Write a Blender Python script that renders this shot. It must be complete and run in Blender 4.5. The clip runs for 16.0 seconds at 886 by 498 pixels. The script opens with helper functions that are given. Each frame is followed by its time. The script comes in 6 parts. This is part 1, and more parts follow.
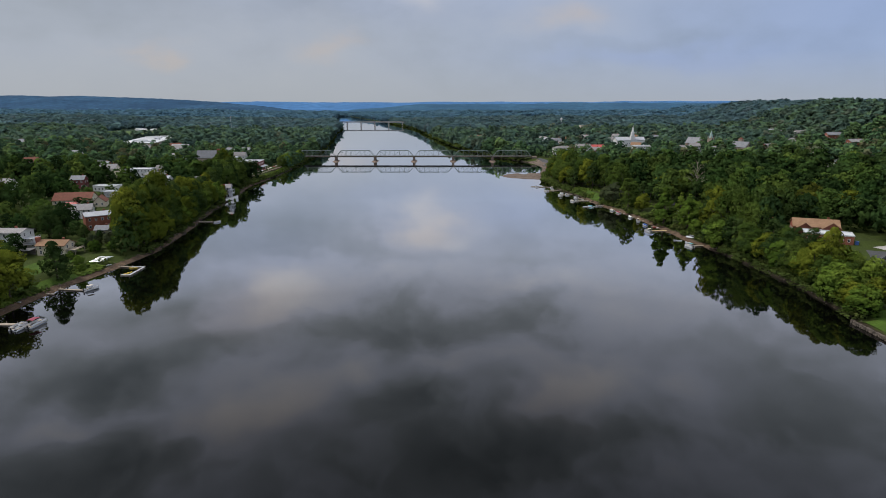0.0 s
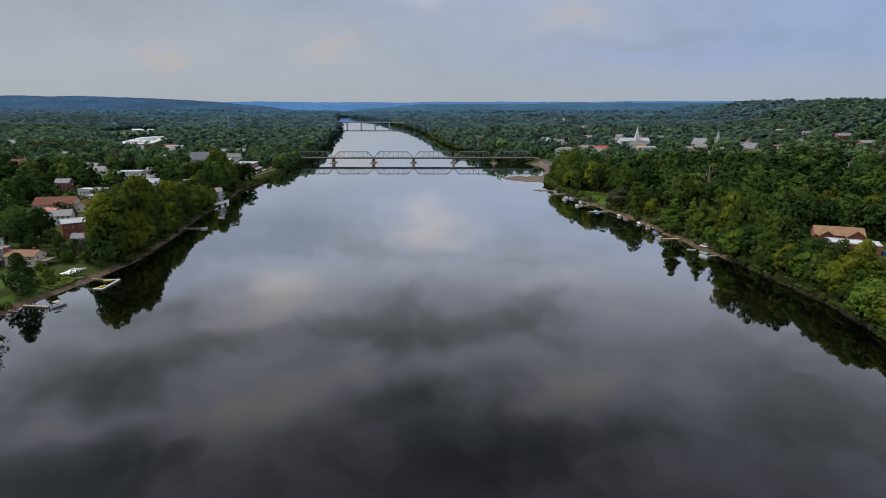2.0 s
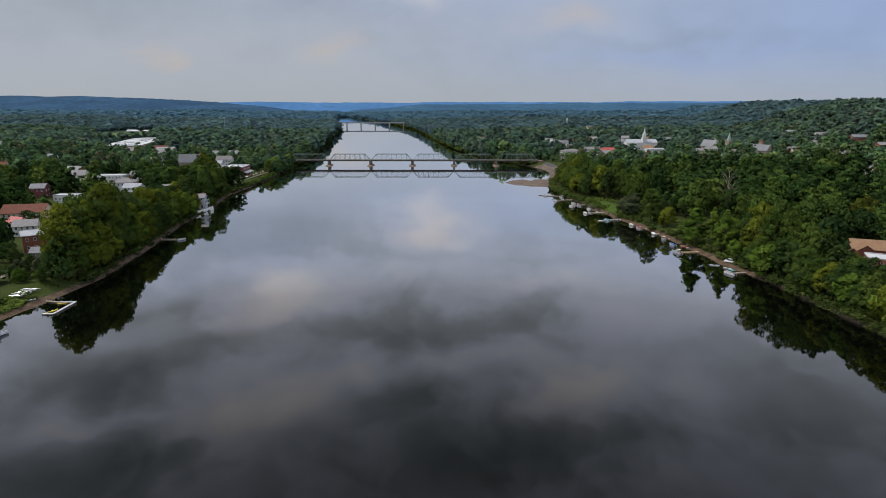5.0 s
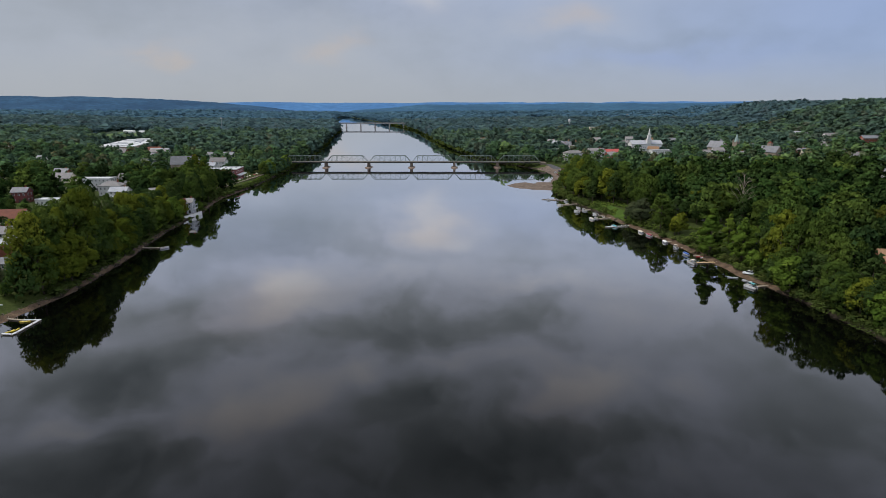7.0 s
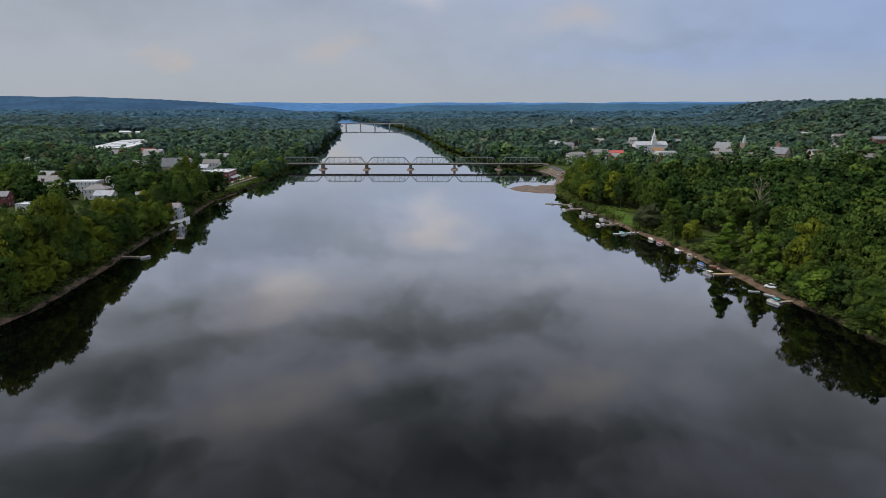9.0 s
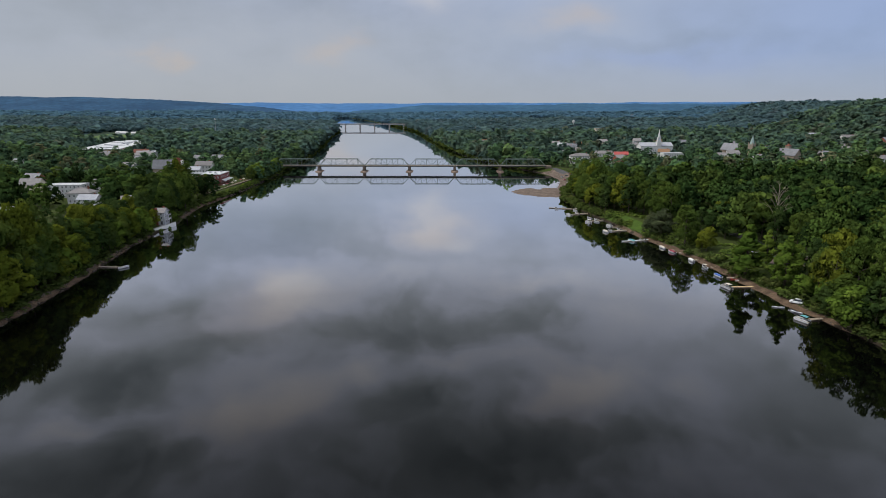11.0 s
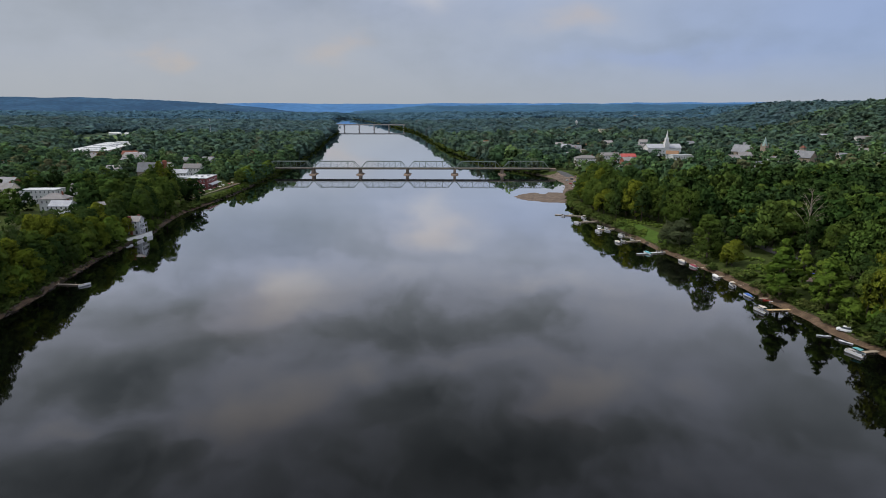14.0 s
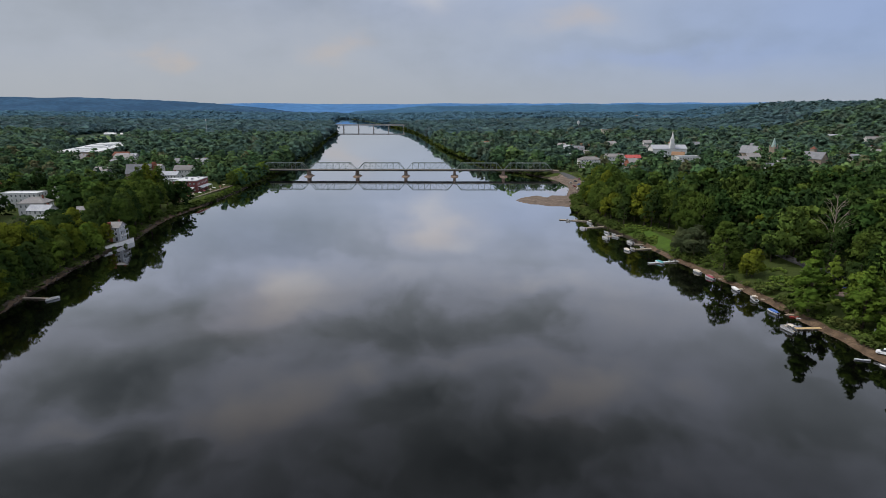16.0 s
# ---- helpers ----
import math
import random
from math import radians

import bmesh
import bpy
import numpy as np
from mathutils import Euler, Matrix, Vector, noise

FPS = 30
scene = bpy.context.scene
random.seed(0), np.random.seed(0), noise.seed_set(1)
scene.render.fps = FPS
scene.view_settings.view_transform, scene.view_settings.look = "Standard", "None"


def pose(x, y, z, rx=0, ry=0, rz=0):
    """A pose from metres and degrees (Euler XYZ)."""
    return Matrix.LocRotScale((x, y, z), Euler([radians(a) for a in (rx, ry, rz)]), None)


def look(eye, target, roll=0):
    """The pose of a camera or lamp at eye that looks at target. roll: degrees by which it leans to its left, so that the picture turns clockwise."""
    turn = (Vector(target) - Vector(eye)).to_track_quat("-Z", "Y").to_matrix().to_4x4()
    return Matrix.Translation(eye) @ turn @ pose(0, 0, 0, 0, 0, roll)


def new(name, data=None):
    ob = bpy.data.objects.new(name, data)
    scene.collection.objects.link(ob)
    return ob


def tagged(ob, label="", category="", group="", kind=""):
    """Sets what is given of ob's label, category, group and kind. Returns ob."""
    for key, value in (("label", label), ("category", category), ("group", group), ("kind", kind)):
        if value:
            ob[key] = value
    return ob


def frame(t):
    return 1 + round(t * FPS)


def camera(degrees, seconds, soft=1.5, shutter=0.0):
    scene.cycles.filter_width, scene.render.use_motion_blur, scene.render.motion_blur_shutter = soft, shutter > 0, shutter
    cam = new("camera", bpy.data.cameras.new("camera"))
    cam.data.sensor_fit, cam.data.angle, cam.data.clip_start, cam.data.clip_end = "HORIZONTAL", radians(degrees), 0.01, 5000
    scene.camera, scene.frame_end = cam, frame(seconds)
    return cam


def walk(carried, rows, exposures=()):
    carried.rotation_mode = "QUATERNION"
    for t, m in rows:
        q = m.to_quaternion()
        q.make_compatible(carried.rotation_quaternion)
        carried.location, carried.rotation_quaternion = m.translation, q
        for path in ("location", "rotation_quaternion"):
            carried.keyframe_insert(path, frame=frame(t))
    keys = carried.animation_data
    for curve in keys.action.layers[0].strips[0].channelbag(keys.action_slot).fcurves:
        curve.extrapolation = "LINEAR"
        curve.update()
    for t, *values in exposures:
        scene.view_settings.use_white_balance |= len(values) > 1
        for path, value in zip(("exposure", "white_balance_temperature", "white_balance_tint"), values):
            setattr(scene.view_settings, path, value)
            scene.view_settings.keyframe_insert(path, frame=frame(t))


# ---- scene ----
cam = camera(74.0, 16.0, soft=0.8)
PATH = [
    (0.0, (-4.19, -8.61, 78.40), (-5.38, 88.41, 54.19), -0.06),
    (2.0, (-2.80, 12.51, 78.50), (-4.21, 109.52, 54.29), -0.06),
    (4.0, (-1.61, 33.31, 78.55), (-3.22, 130.33, 54.36), -0.06),
    (6.0, (-0.60, 53.88, 78.54), (-2.38, 150.90, 54.38), -0.06),
    (8.0, (0.28, 74.26, 78.45), (-1.65, 171.29, 54.34), -0.06),
    (10.0, (1.07, 94.53, 78.27), (-1.00, 191.57, 54.20), -0.06),
    (12.0, (1.79, 114.75, 77.97), (-0.40, 211.80, 53.96), -0.06),
    (14.0, (2.49, 134.98, 77.56), (0.19, 232.04, 53.59), -0.06),
    (16.0, (3.19, 155.30, 77.01), (0.80, 252.36, 53.08), -0.06),
]
walk(cam, [(t, look(eye, target, roll)) for t, eye, target, roll in PATH])

# ---- light and sky ----
world = bpy.data.worlds.new("overcast_sky")
scene.world = world
world.use_nodes = True
SUN_ELEVATION, SUN_AZIMUTH = radians(56), radians(280)   # azimuth clockwise from +y


def build_sky(nt):
    nt.nodes.clear()
    N = lambda kind: nt.nodes.new("ShaderNode" + kind)

    def link(a, b):
        nt.links.new(a, b)

    def math_node(op, a, b=None, c=None, clamp=False):
        n = N("Math")
        n.operation, n.use_clamp = op, clamp
        for i, v in enumerate((a, b, c)):
            if v is None:
                continue
            if isinstance(v, (int, float)):
                n.inputs[i].default_value = v
            else:
                link(v, n.inputs[i])
        return n.outputs[0]

    coord = N("TexCoord")
    sep = N("SeparateXYZ")
    link(coord.outputs["Generated"], sep.inputs[0])
    az = math_node("ARCTAN2", sep.outputs[0], sep.outputs[1])
    el = math_node("ARCSINE", sep.outputs[2])
    # angular coordinates, stretched so that clouds lie flat near the horizon
    comb = N("CombineXYZ")
    link(az, comb.inputs[0])
    link(math_node("MULTIPLY", el, 1.7), comb.inputs[1])
    warp = N("TexNoise")
    warp.inputs["Scale"].default_value, warp.inputs["Detail"].default_value = 6.5, 8.0
    link(comb.outputs[0], warp.inputs["Vector"])
    wsep = N("SeparateColor")
    link(warp.outputs["Color"], wsep.inputs[0])
    az2 = math_node("ADD", az, math_node("MULTIPLY", math_node("SUBTRACT", wsep.outputs[0], 0.5), 0.24))
    el2 = math_node("ADD", el, math_node("MULTIPLY", math_node("SUBTRACT", wsep.outputs[1], 0.5), 0.11))
    clouds = N("TexNoise")
    clouds.inputs["Scale"].default_value, clouds.inputs["Detail"].default_value = 4.2, 7.0
    clouds.inputs["Roughness"].default_value = 0.55
    link(comb.outputs[0], clouds.inputs["Vector"])

    wisps = N("TexNoise")
    wisps.inputs["Scale"].default_value, wisps.inputs["Detail"].default_value = 13.0, 6.0
    link(comb.outputs[0], wisps.inputs["Vector"])

    high = N("MapRange")
    high.interpolation_type = "SMOOTHSTEP"
    high.inputs[1].default_value, high.inputs[2].default_value = 0.13, 0.34
    link(el, high.inputs[0])

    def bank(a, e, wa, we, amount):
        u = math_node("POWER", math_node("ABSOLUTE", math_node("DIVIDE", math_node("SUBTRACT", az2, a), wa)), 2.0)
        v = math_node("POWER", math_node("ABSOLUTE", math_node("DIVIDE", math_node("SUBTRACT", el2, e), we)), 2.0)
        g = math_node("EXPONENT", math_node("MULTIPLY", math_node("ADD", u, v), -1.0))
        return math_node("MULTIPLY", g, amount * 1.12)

    def total(items):
        s = items[0]
        for i in items[1:]:
            s = math_node("ADD", s, i)
        return s

    # thin and thick parts of the cloud cover
    billow = math_node("ADD", math_node("MULTIPLY", math_node("SUBTRACT", clouds.outputs[0], 0.5), 0.62), math_node("MULTIPLY", math_node("SUBTRACT", wisps.outputs[0], 0.5), 0.36))
    # crisper edges of the thicker cloud higher up
    edges = N("TexNoise")
    edges.inputs["Scale"].default_value, edges.inputs["Detail"].default_value = 5.0, 9.0
    edges.inputs["Roughness"].default_value, edges.inputs["Distortion"].default_value = 0.6, 0.5
    shifted = N("CombineXYZ")
    link(az2, shifted.inputs[0])
    link(math_node("MULTIPLY", el2, 1.8), shifted.inputs[1])
    link(shifted.outputs[0], edges.inputs["Vector"])
    cut = N("MapRange")
    cut.interpolation_type = "SMOOTHSTEP"
    cut.inputs[1].default_value, cut.inputs[2].default_value = 0.42, 0.60
    cut.inputs[3].default_value, cut.inputs[4].default_value = -0.06, 0.06
    link(edges.outputs[0], cut.inputs[0])
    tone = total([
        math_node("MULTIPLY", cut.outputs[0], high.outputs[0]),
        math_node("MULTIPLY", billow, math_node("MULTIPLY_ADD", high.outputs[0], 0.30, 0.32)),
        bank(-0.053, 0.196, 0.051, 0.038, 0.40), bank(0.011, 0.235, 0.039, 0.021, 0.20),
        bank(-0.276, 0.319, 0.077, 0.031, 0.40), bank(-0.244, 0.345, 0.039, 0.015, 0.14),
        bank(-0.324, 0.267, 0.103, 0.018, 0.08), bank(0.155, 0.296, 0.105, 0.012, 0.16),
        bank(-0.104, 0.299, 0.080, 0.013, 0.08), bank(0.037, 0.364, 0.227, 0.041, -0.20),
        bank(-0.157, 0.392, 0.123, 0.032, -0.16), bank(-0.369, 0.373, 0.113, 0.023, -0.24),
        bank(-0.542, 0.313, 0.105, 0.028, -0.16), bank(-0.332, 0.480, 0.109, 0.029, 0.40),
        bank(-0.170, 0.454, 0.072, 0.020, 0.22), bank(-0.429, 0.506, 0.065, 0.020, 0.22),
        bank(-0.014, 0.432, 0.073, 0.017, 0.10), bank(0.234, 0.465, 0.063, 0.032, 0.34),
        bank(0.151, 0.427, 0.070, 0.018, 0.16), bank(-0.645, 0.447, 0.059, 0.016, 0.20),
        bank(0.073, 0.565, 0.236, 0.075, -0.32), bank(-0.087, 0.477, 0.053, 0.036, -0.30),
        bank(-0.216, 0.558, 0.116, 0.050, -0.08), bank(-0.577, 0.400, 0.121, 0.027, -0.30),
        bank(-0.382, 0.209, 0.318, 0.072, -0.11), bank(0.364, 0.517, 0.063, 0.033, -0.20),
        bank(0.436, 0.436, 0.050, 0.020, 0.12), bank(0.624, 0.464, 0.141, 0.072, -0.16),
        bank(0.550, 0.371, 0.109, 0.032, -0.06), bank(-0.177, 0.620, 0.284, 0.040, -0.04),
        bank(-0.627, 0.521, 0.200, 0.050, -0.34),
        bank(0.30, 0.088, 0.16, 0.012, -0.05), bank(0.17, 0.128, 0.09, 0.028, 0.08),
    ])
    warm = total([bank(0.175, 0.128, 0.06, 0.022, 0.9), bank(-0.19, 0.083, 0.04, 0.012, 0.8),
                  bank(-0.46, 0.076, 0.025, 0.010, 1.0), bank(-0.047, 0.200, 0.055, 0.040, 0.7),
                  bank(-0.33, 0.335, 0.10, 0.035, 0.5), bank(-0.36, 0.490, 0.12, 0.035, 0.35), bank(0.21, 0.475, 0.07, 0.04, 0.35)])
    ramp = N("ValToRGB")
    cr = ramp.color_ramp
    cr.elements[0].position, cr.elements[0].color = 0.0, (0.108, 0.128, 0.135, 1)
    cr.elements[1].position, cr.elements[1].color = 1.0, (0.66, 0.66, 0.66, 1)
    mid = cr.elements.new(0.5)
    mid.color = (0.420, 0.458, 0.535, 1)
    cr.elements.new(0.28).color = (0.255, 0.286, 0.308, 1)
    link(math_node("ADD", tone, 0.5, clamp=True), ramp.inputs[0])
    # bluer towards the right-hand side, paler at the horizon
    side = N("MapRange")
    side.inputs[1].default_value, side.inputs[2].default_value = -0.2, 0.8
    link(az, side.inputs[0])
    blue = N("Mix")
    blue.data_type, blue.blend_type = "RGBA", "MULTIPLY"
    low = math_node("SUBTRACT", 1.0, math_node("MULTIPLY", high.outputs[0], 0.95))
    link(math_node("MULTIPLY", side.outputs[0], low), blue.inputs["Factor"])
    link(ramp.outputs[0], blue.inputs["A"])
    blue.inputs["B"].default_value = (0.79, 0.96, 1.27, 1)
    warmed = N("Mix")
    warmed.data_type = "RGBA"
    link(math_node("MULTIPLY", warm, 0.45, clamp=True), warmed.inputs["Factor"])
    link(blue.outputs["Result"], warmed.inputs["A"])
    warmed.inputs["B"].default_value = (0.58, 0.49, 0.43, 1)
    cool = total([bank(-0.33, 0.225, 0.20, 0.07, 0.8), bank(0.10, 0.19, 0.10, 0.04, 0.4), bank(0.33, 0.066, 0.16, 0.016, 0.8), bank(0.55, 0.12, 0.20, 0.06, 0.5), bank(-0.15, 0.15, 0.2, 0.04, 0.4)])
    cooled = N("Mix")
    cooled.data_type, cooled.blend_type = "RGBA", "MULTIPLY"
    link(math_node("MULTIPLY", cool, 0.6, clamp=True), cooled.inputs["Factor"])
    link(warmed.outputs["Result"], cooled.inputs["A"])
    cooled.inputs["B"].default_value = (0.84, 0.91, 1.10, 1)
    pale = N("MapRange")
    pale.inputs[1].default_value, pale.inputs[2].default_value = 0.07, -0.01
    pale.inputs[3].default_value, pale.inputs[4].default_value = 0.0, 0.75
    link(el, pale.inputs[0])
    horizon = N("Mix")
    horizon.data_type = "RGBA"
    link(pale.outputs[0], horizon.inputs["Factor"])
    link(cooled.outputs["Result"], horizon.inputs["A"])
    horizon.inputs["B"].default_value = (0.42, 0.455, 0.49, 1)
    # higher up the cover is a more neutral, slightly warm grey
    neutral = N("Mix")
    neutral.data_type, neutral.blend_type = "RGBA", "MULTIPLY"
    link(high.outputs[0], neutral.inputs["Factor"])
    link(horizon.outputs["Result"], neutral.inputs["A"])
    neutral.inputs["B"].default_value = (1.025, 0.995, 1.0, 1)
    cover = N("Background")
    link(neutral.outputs["Result"], cover.inputs[0])
    # the cover thins out and brightens above the hazy horizon
    link(math_node("MULTIPLY_ADD", high.outputs[0], 1.25, 1.0), cover.inputs[1])
    sky = N("TexSky")
    sky.sky_type, sky.sun_disc = "NISHITA", False
    sky.sun_elevation, sky.sun_rotation = SUN_ELEVATION, SUN_AZIMUTH
    clear = N("Background")
    link(sky.outputs[0], clear.inputs[0])
    clear.inputs[1].default_value = 0.05
    mix = N("MixShader")
    mix.inputs[0].default_value = 0.88
    link(clear.outputs[0], mix.inputs[1])
    link(cover.outputs[0], mix.inputs[2])
    out = N("OutputWorld")
    link(mix.outputs[0], out.inputs[0])


build_sky(world.node_tree)
sun = new("sun", bpy.data.lights.new("sun", "SUN"))
sun.data.energy, sun.data.angle, sun.data.color = 3.0, radians(12), (1.0, 0.95, 0.87)
sun.matrix_world = look((math.sin(SUN_AZIMUTH) * 100, math.cos(SUN_AZIMUTH) * 100, math.tan(SUN_ELEVATION) * 100), (0, 0, 0))


# ---- materials ----
def shader(name):
    m = bpy.data.materials.new(name)
    m.use_nodes = True
    nt = m.node_tree
    return m, nt, nt.nodes["Principled BSDF"], nt.nodes["Material Output"]


def noise_at(nt, size, detail=4.0):
    """Noise by world position with features of about that many metres."""
    geo = nt.nodes.new("ShaderNodeNewGeometry")
    n = nt.nodes.new("ShaderNodeTexNoise")
    n.inputs["Scale"].default_value, n.inputs["Detail"].default_value = 1.0 / size, detail
    nt.links.new(geo.outputs["Position"], n.inputs["Vector"])
    return n


def mixed(nt, fac, a, b, blend="MIX"):
    n = nt.nodes.new("ShaderNodeMix")
    n.data_type, n.blend_type = "RGBA", blend
    for v, key in ((fac, "Factor"), (a, "A"), (b, "B")):
        if isinstance(v, (int, float)):
            n.inputs[key].default_value = v
        elif isinstance(v, tuple):
            n.inputs[key].default_value = (*v[:3], 1)
        else:
            nt.links.new(v, n.inputs[key])
    return n.outputs["Result"]


def contrast(nt, socket, low, high):
    n = nt.nodes.new("ShaderNodeMapRange")
    n.inputs[1].default_value, n.inputs[2].default_value = low, high
    nt.links.new(socket, n.inputs[0])
    return n.outputs[0]


def surface(name, a, b=None, rough=0.8, size=2.0, fine=0.15, metal=0.0, bump=0.0, vary=0.0):
    m, nt, p, out = shader(name)
    b = b or tuple(c * 0.72 for c in a)
    col = mixed(nt, contrast(nt, noise_at(nt, size).outputs[0], 0.3, 0.7), a, b)
    col = mixed(nt, contrast(nt, noise_at(nt, fine).outputs[0], 0.35, 0.75), col, tuple(c * 0.8 for c in b))
    if vary:
        info = nt.nodes.new("ShaderNodeObjectInfo")
        hsv = nt.nodes.new("ShaderNodeHueSaturation")
        mr = nt.nodes.new("ShaderNodeMapRange")
        mr.inputs[3].default_value, mr.inputs[4].default_value = 1 - vary, 1 + vary
        nt.links.new(info.outputs["Random"], mr.inputs[0])
        nt.links.new(mr.outputs[0], hsv.inputs["Value"])
        nt.links.new(col, hsv.inputs["Color"])
        col = hsv.outputs[0]
    nt.links.new(col, p.inputs["Base Color"])
    p.inputs["Roughness"].default_value, p.inputs["Metallic"].default_value = rough, metal
    p.inputs["Specular IOR Level"].default_value = 0.08 if rough > 0.8 else 0.4
    if bump:
        bn = nt.nodes.new("ShaderNodeBump")
        bn.inputs["Strength"].default_value, bn.inputs["Distance"].default_value = 0.6, bump
        nt.links.new(noise_at(nt, fine).outputs[0], bn.inputs["Height"])
        nt.links.new(bn.outputs[0], p.inputs["Normal"])
    return m


def foliage(name, dark, light, accent=None, spread=9.0, tones=(), depth=0.50, thin=0.06):
    """Leaves: every clump its own tone, every tree its own hue."""
    m, nt, p, out = shader(name)
    nt.nodes.remove(p)
    geo = nt.nodes.new("ShaderNodeNewGeometry")
    if tones:
        at = nt.nodes.new("ShaderNodeAttribute")
        at.attribute_name = "tone"
        ramp = nt.nodes.new("ShaderNodeValToRGB")
        ramp.color_ramp.elements[0].color, ramp.color_ramp.elements[1].color = (*tones[0], 1), (*tones[-1], 1)
        for i, c in enumerate(tones[1:-1]):
            ramp.color_ramp.elements.new((i + 1) / (len(tones) - 1)).color = (*c, 1)
        nt.links.new(at.outputs["Fac"], ramp.inputs[0])
        light = ramp.outputs[0]
        dark = mixed(nt, 1.0, light, (depth, depth * 1.1, depth * 1.15), "MULTIPLY")
    col = mixed(nt, contrast(nt, geo.outputs["Random Per Island"], -1.6, 1.4), dark, light)
    patch = contrast(nt, noise_at(nt, spread, 2.0).outputs[0], 0.36, 0.64)
    shade = (0.84, 0.88, 0.90) if tones else (0.62, 0.70, 0.74)
    col = mixed(nt, patch, col, mixed(nt, 1.0, col, shade, "MULTIPLY"))
    if accent:
        far = contrast(nt, noise_at(nt, spread * 2.3, 1.0).outputs[0], 0.60, 0.70)
        col = mixed(nt, far, col, mixed(nt, 0.6, col, accent))
    info = nt.nodes.new("ShaderNodeObjectInfo")
    hsv = nt.nodes.new("ShaderNodeHueSaturation")
    for key, lo, hi, src in (("Hue", 0.497, 0.518, "Random"), ("Value", 1.2, 0.8, "Random")):
        mr = nt.nodes.new("ShaderNodeMapRange")
        mr.inputs[3].default_value, mr.inputs[4].default_value = lo, hi
        nt.links.new(info.outputs[src], mr.inputs[0])
        nt.links.new(mr.outputs[0], hsv.inputs[key])
    nt.links.new(col, hsv.inputs["Color"])
    d = nt.nodes.new("ShaderNodeBsdfDiffuse")
    tr = nt.nodes.new("ShaderNodeBsdfTranslucent")
    mx = nt.nodes.new("ShaderNodeMixShader")
    mx.inputs[0].default_value = thin
    facing = nt.nodes.new("ShaderNodeAttribute")
    facing.attribute_name = "facing"
    world_way = nt.nodes.new("ShaderNodeVectorTransform")
    world_way.vector_type, world_way.convert_from, world_way.convert_to = "NORMAL", "OBJECT", "WORLD"
    nt.links.new(facing.outputs["Vector"], world_way.inputs[0])
    nt.links.new(world_way.outputs[0], d.inputs["Normal"])
    nt.links.new(world_way.outputs[0], tr.inputs["Normal"])
    nt.links.new(hsv.outputs[0], d.inputs[0])
    nt.links.new(hsv.outputs[0], tr.inputs[0])
    nt.links.new(d.outputs[0], mx.inputs[1])
    nt.links.new(tr.outputs[0], mx.inputs[2])
    nt.links.new(mx.outputs[0], out.inputs[0])
    return m


def water_material():
    m, nt, p, out = shader("river_water")
    nt.nodes.remove(p)
    lw = nt.nodes.new("ShaderNodeLayerWeight")
    lw.inputs["Blend"].default_value = 0.5
    ramp = nt.nodes.new("ShaderNodeValToRGB")
    cr = ramp.color_ramp
    cr.elements[0].position, cr.elements[0].color = 0.30, (0.020, 0.020, 0.020, 1)
    cr.elements[1].position, cr.elements[1].color = 0.90, (0.96, 0.96, 0.96, 1)
    for pos, v in ((0.42, 0.036), (0.50, 0.062), (0.61, 0.135), (0.69, 0.23), (0.775, 0.52), (0.84, 0.86)):
        cr.elements.new(pos).color = (v, v, v, 1)
    nt.links.new(lw.outputs["Facing"], ramp.inputs[0])
    geo = nt.nodes.new("ShaderNodeNewGeometry")
    height = None
    for size, stretch, amount in ((2.2, 1.0, 0.35), (14.0, 0.6, 1.0)):
        mp = nt.nodes.new("ShaderNodeMapping")
        mp.inputs["Scale"].default_value = (stretch / size, 1.0 / size, 1.0)
        n = nt.nodes.new("ShaderNodeTexNoise")
        n.inputs["Scale"].default_value, n.inputs["Detail"].default_value = 1.0, 3.0
        nt.links.new(geo.outputs["Position"], mp.inputs["Vector"])
        nt.links.new(mp.outputs[0], n.inputs["Vector"])
        s = nt.nodes.new("ShaderNodeMath")
        s.operation = "MULTIPLY"
        s.inputs[1].default_value = amount
        nt.links.new(n.outputs[0], s.inputs[0])
        if height is None:
            height = s.outputs[0]
        else:
            a = nt.nodes.new("ShaderNodeMath")
            nt.links.new(height, a.inputs[0])
            nt.links.new(s.outputs[0], a.inputs[1])
            height = a.outputs[0]
    bn = nt.nodes.new("ShaderNodeBump")
    bn.inputs["Strength"].default_value, bn.inputs["Distance"].default_value = 0.25, 0.03
    nt.links.new(height, bn.inputs["Height"])
    gl = nt.nodes.new("ShaderNodeBsdfGlossy")
    gl.inputs["Roughness"].default_value = 0.03
    gl.inputs["Color"].default_value = (0.97, 0.98, 1.0, 1)
    nt.links.new(bn.outputs[0], gl.inputs["Normal"])
    body = nt.nodes.new("ShaderNodeBsdfDiffuse")
    body.inputs[0].default_value = (0.0008, 0.0009, 0.0008, 1)
    mx = nt.nodes.new("ShaderNodeMixShader")
    nt.links.new(ramp.outputs[0], mx.inputs[0])
    nt.links.new(body.outputs[0], mx.inputs[1])
    nt.links.new(gl.outputs[0], mx.inputs[2])
    nt.links.new(mx.outputs[0], out.inputs[0])
    return m


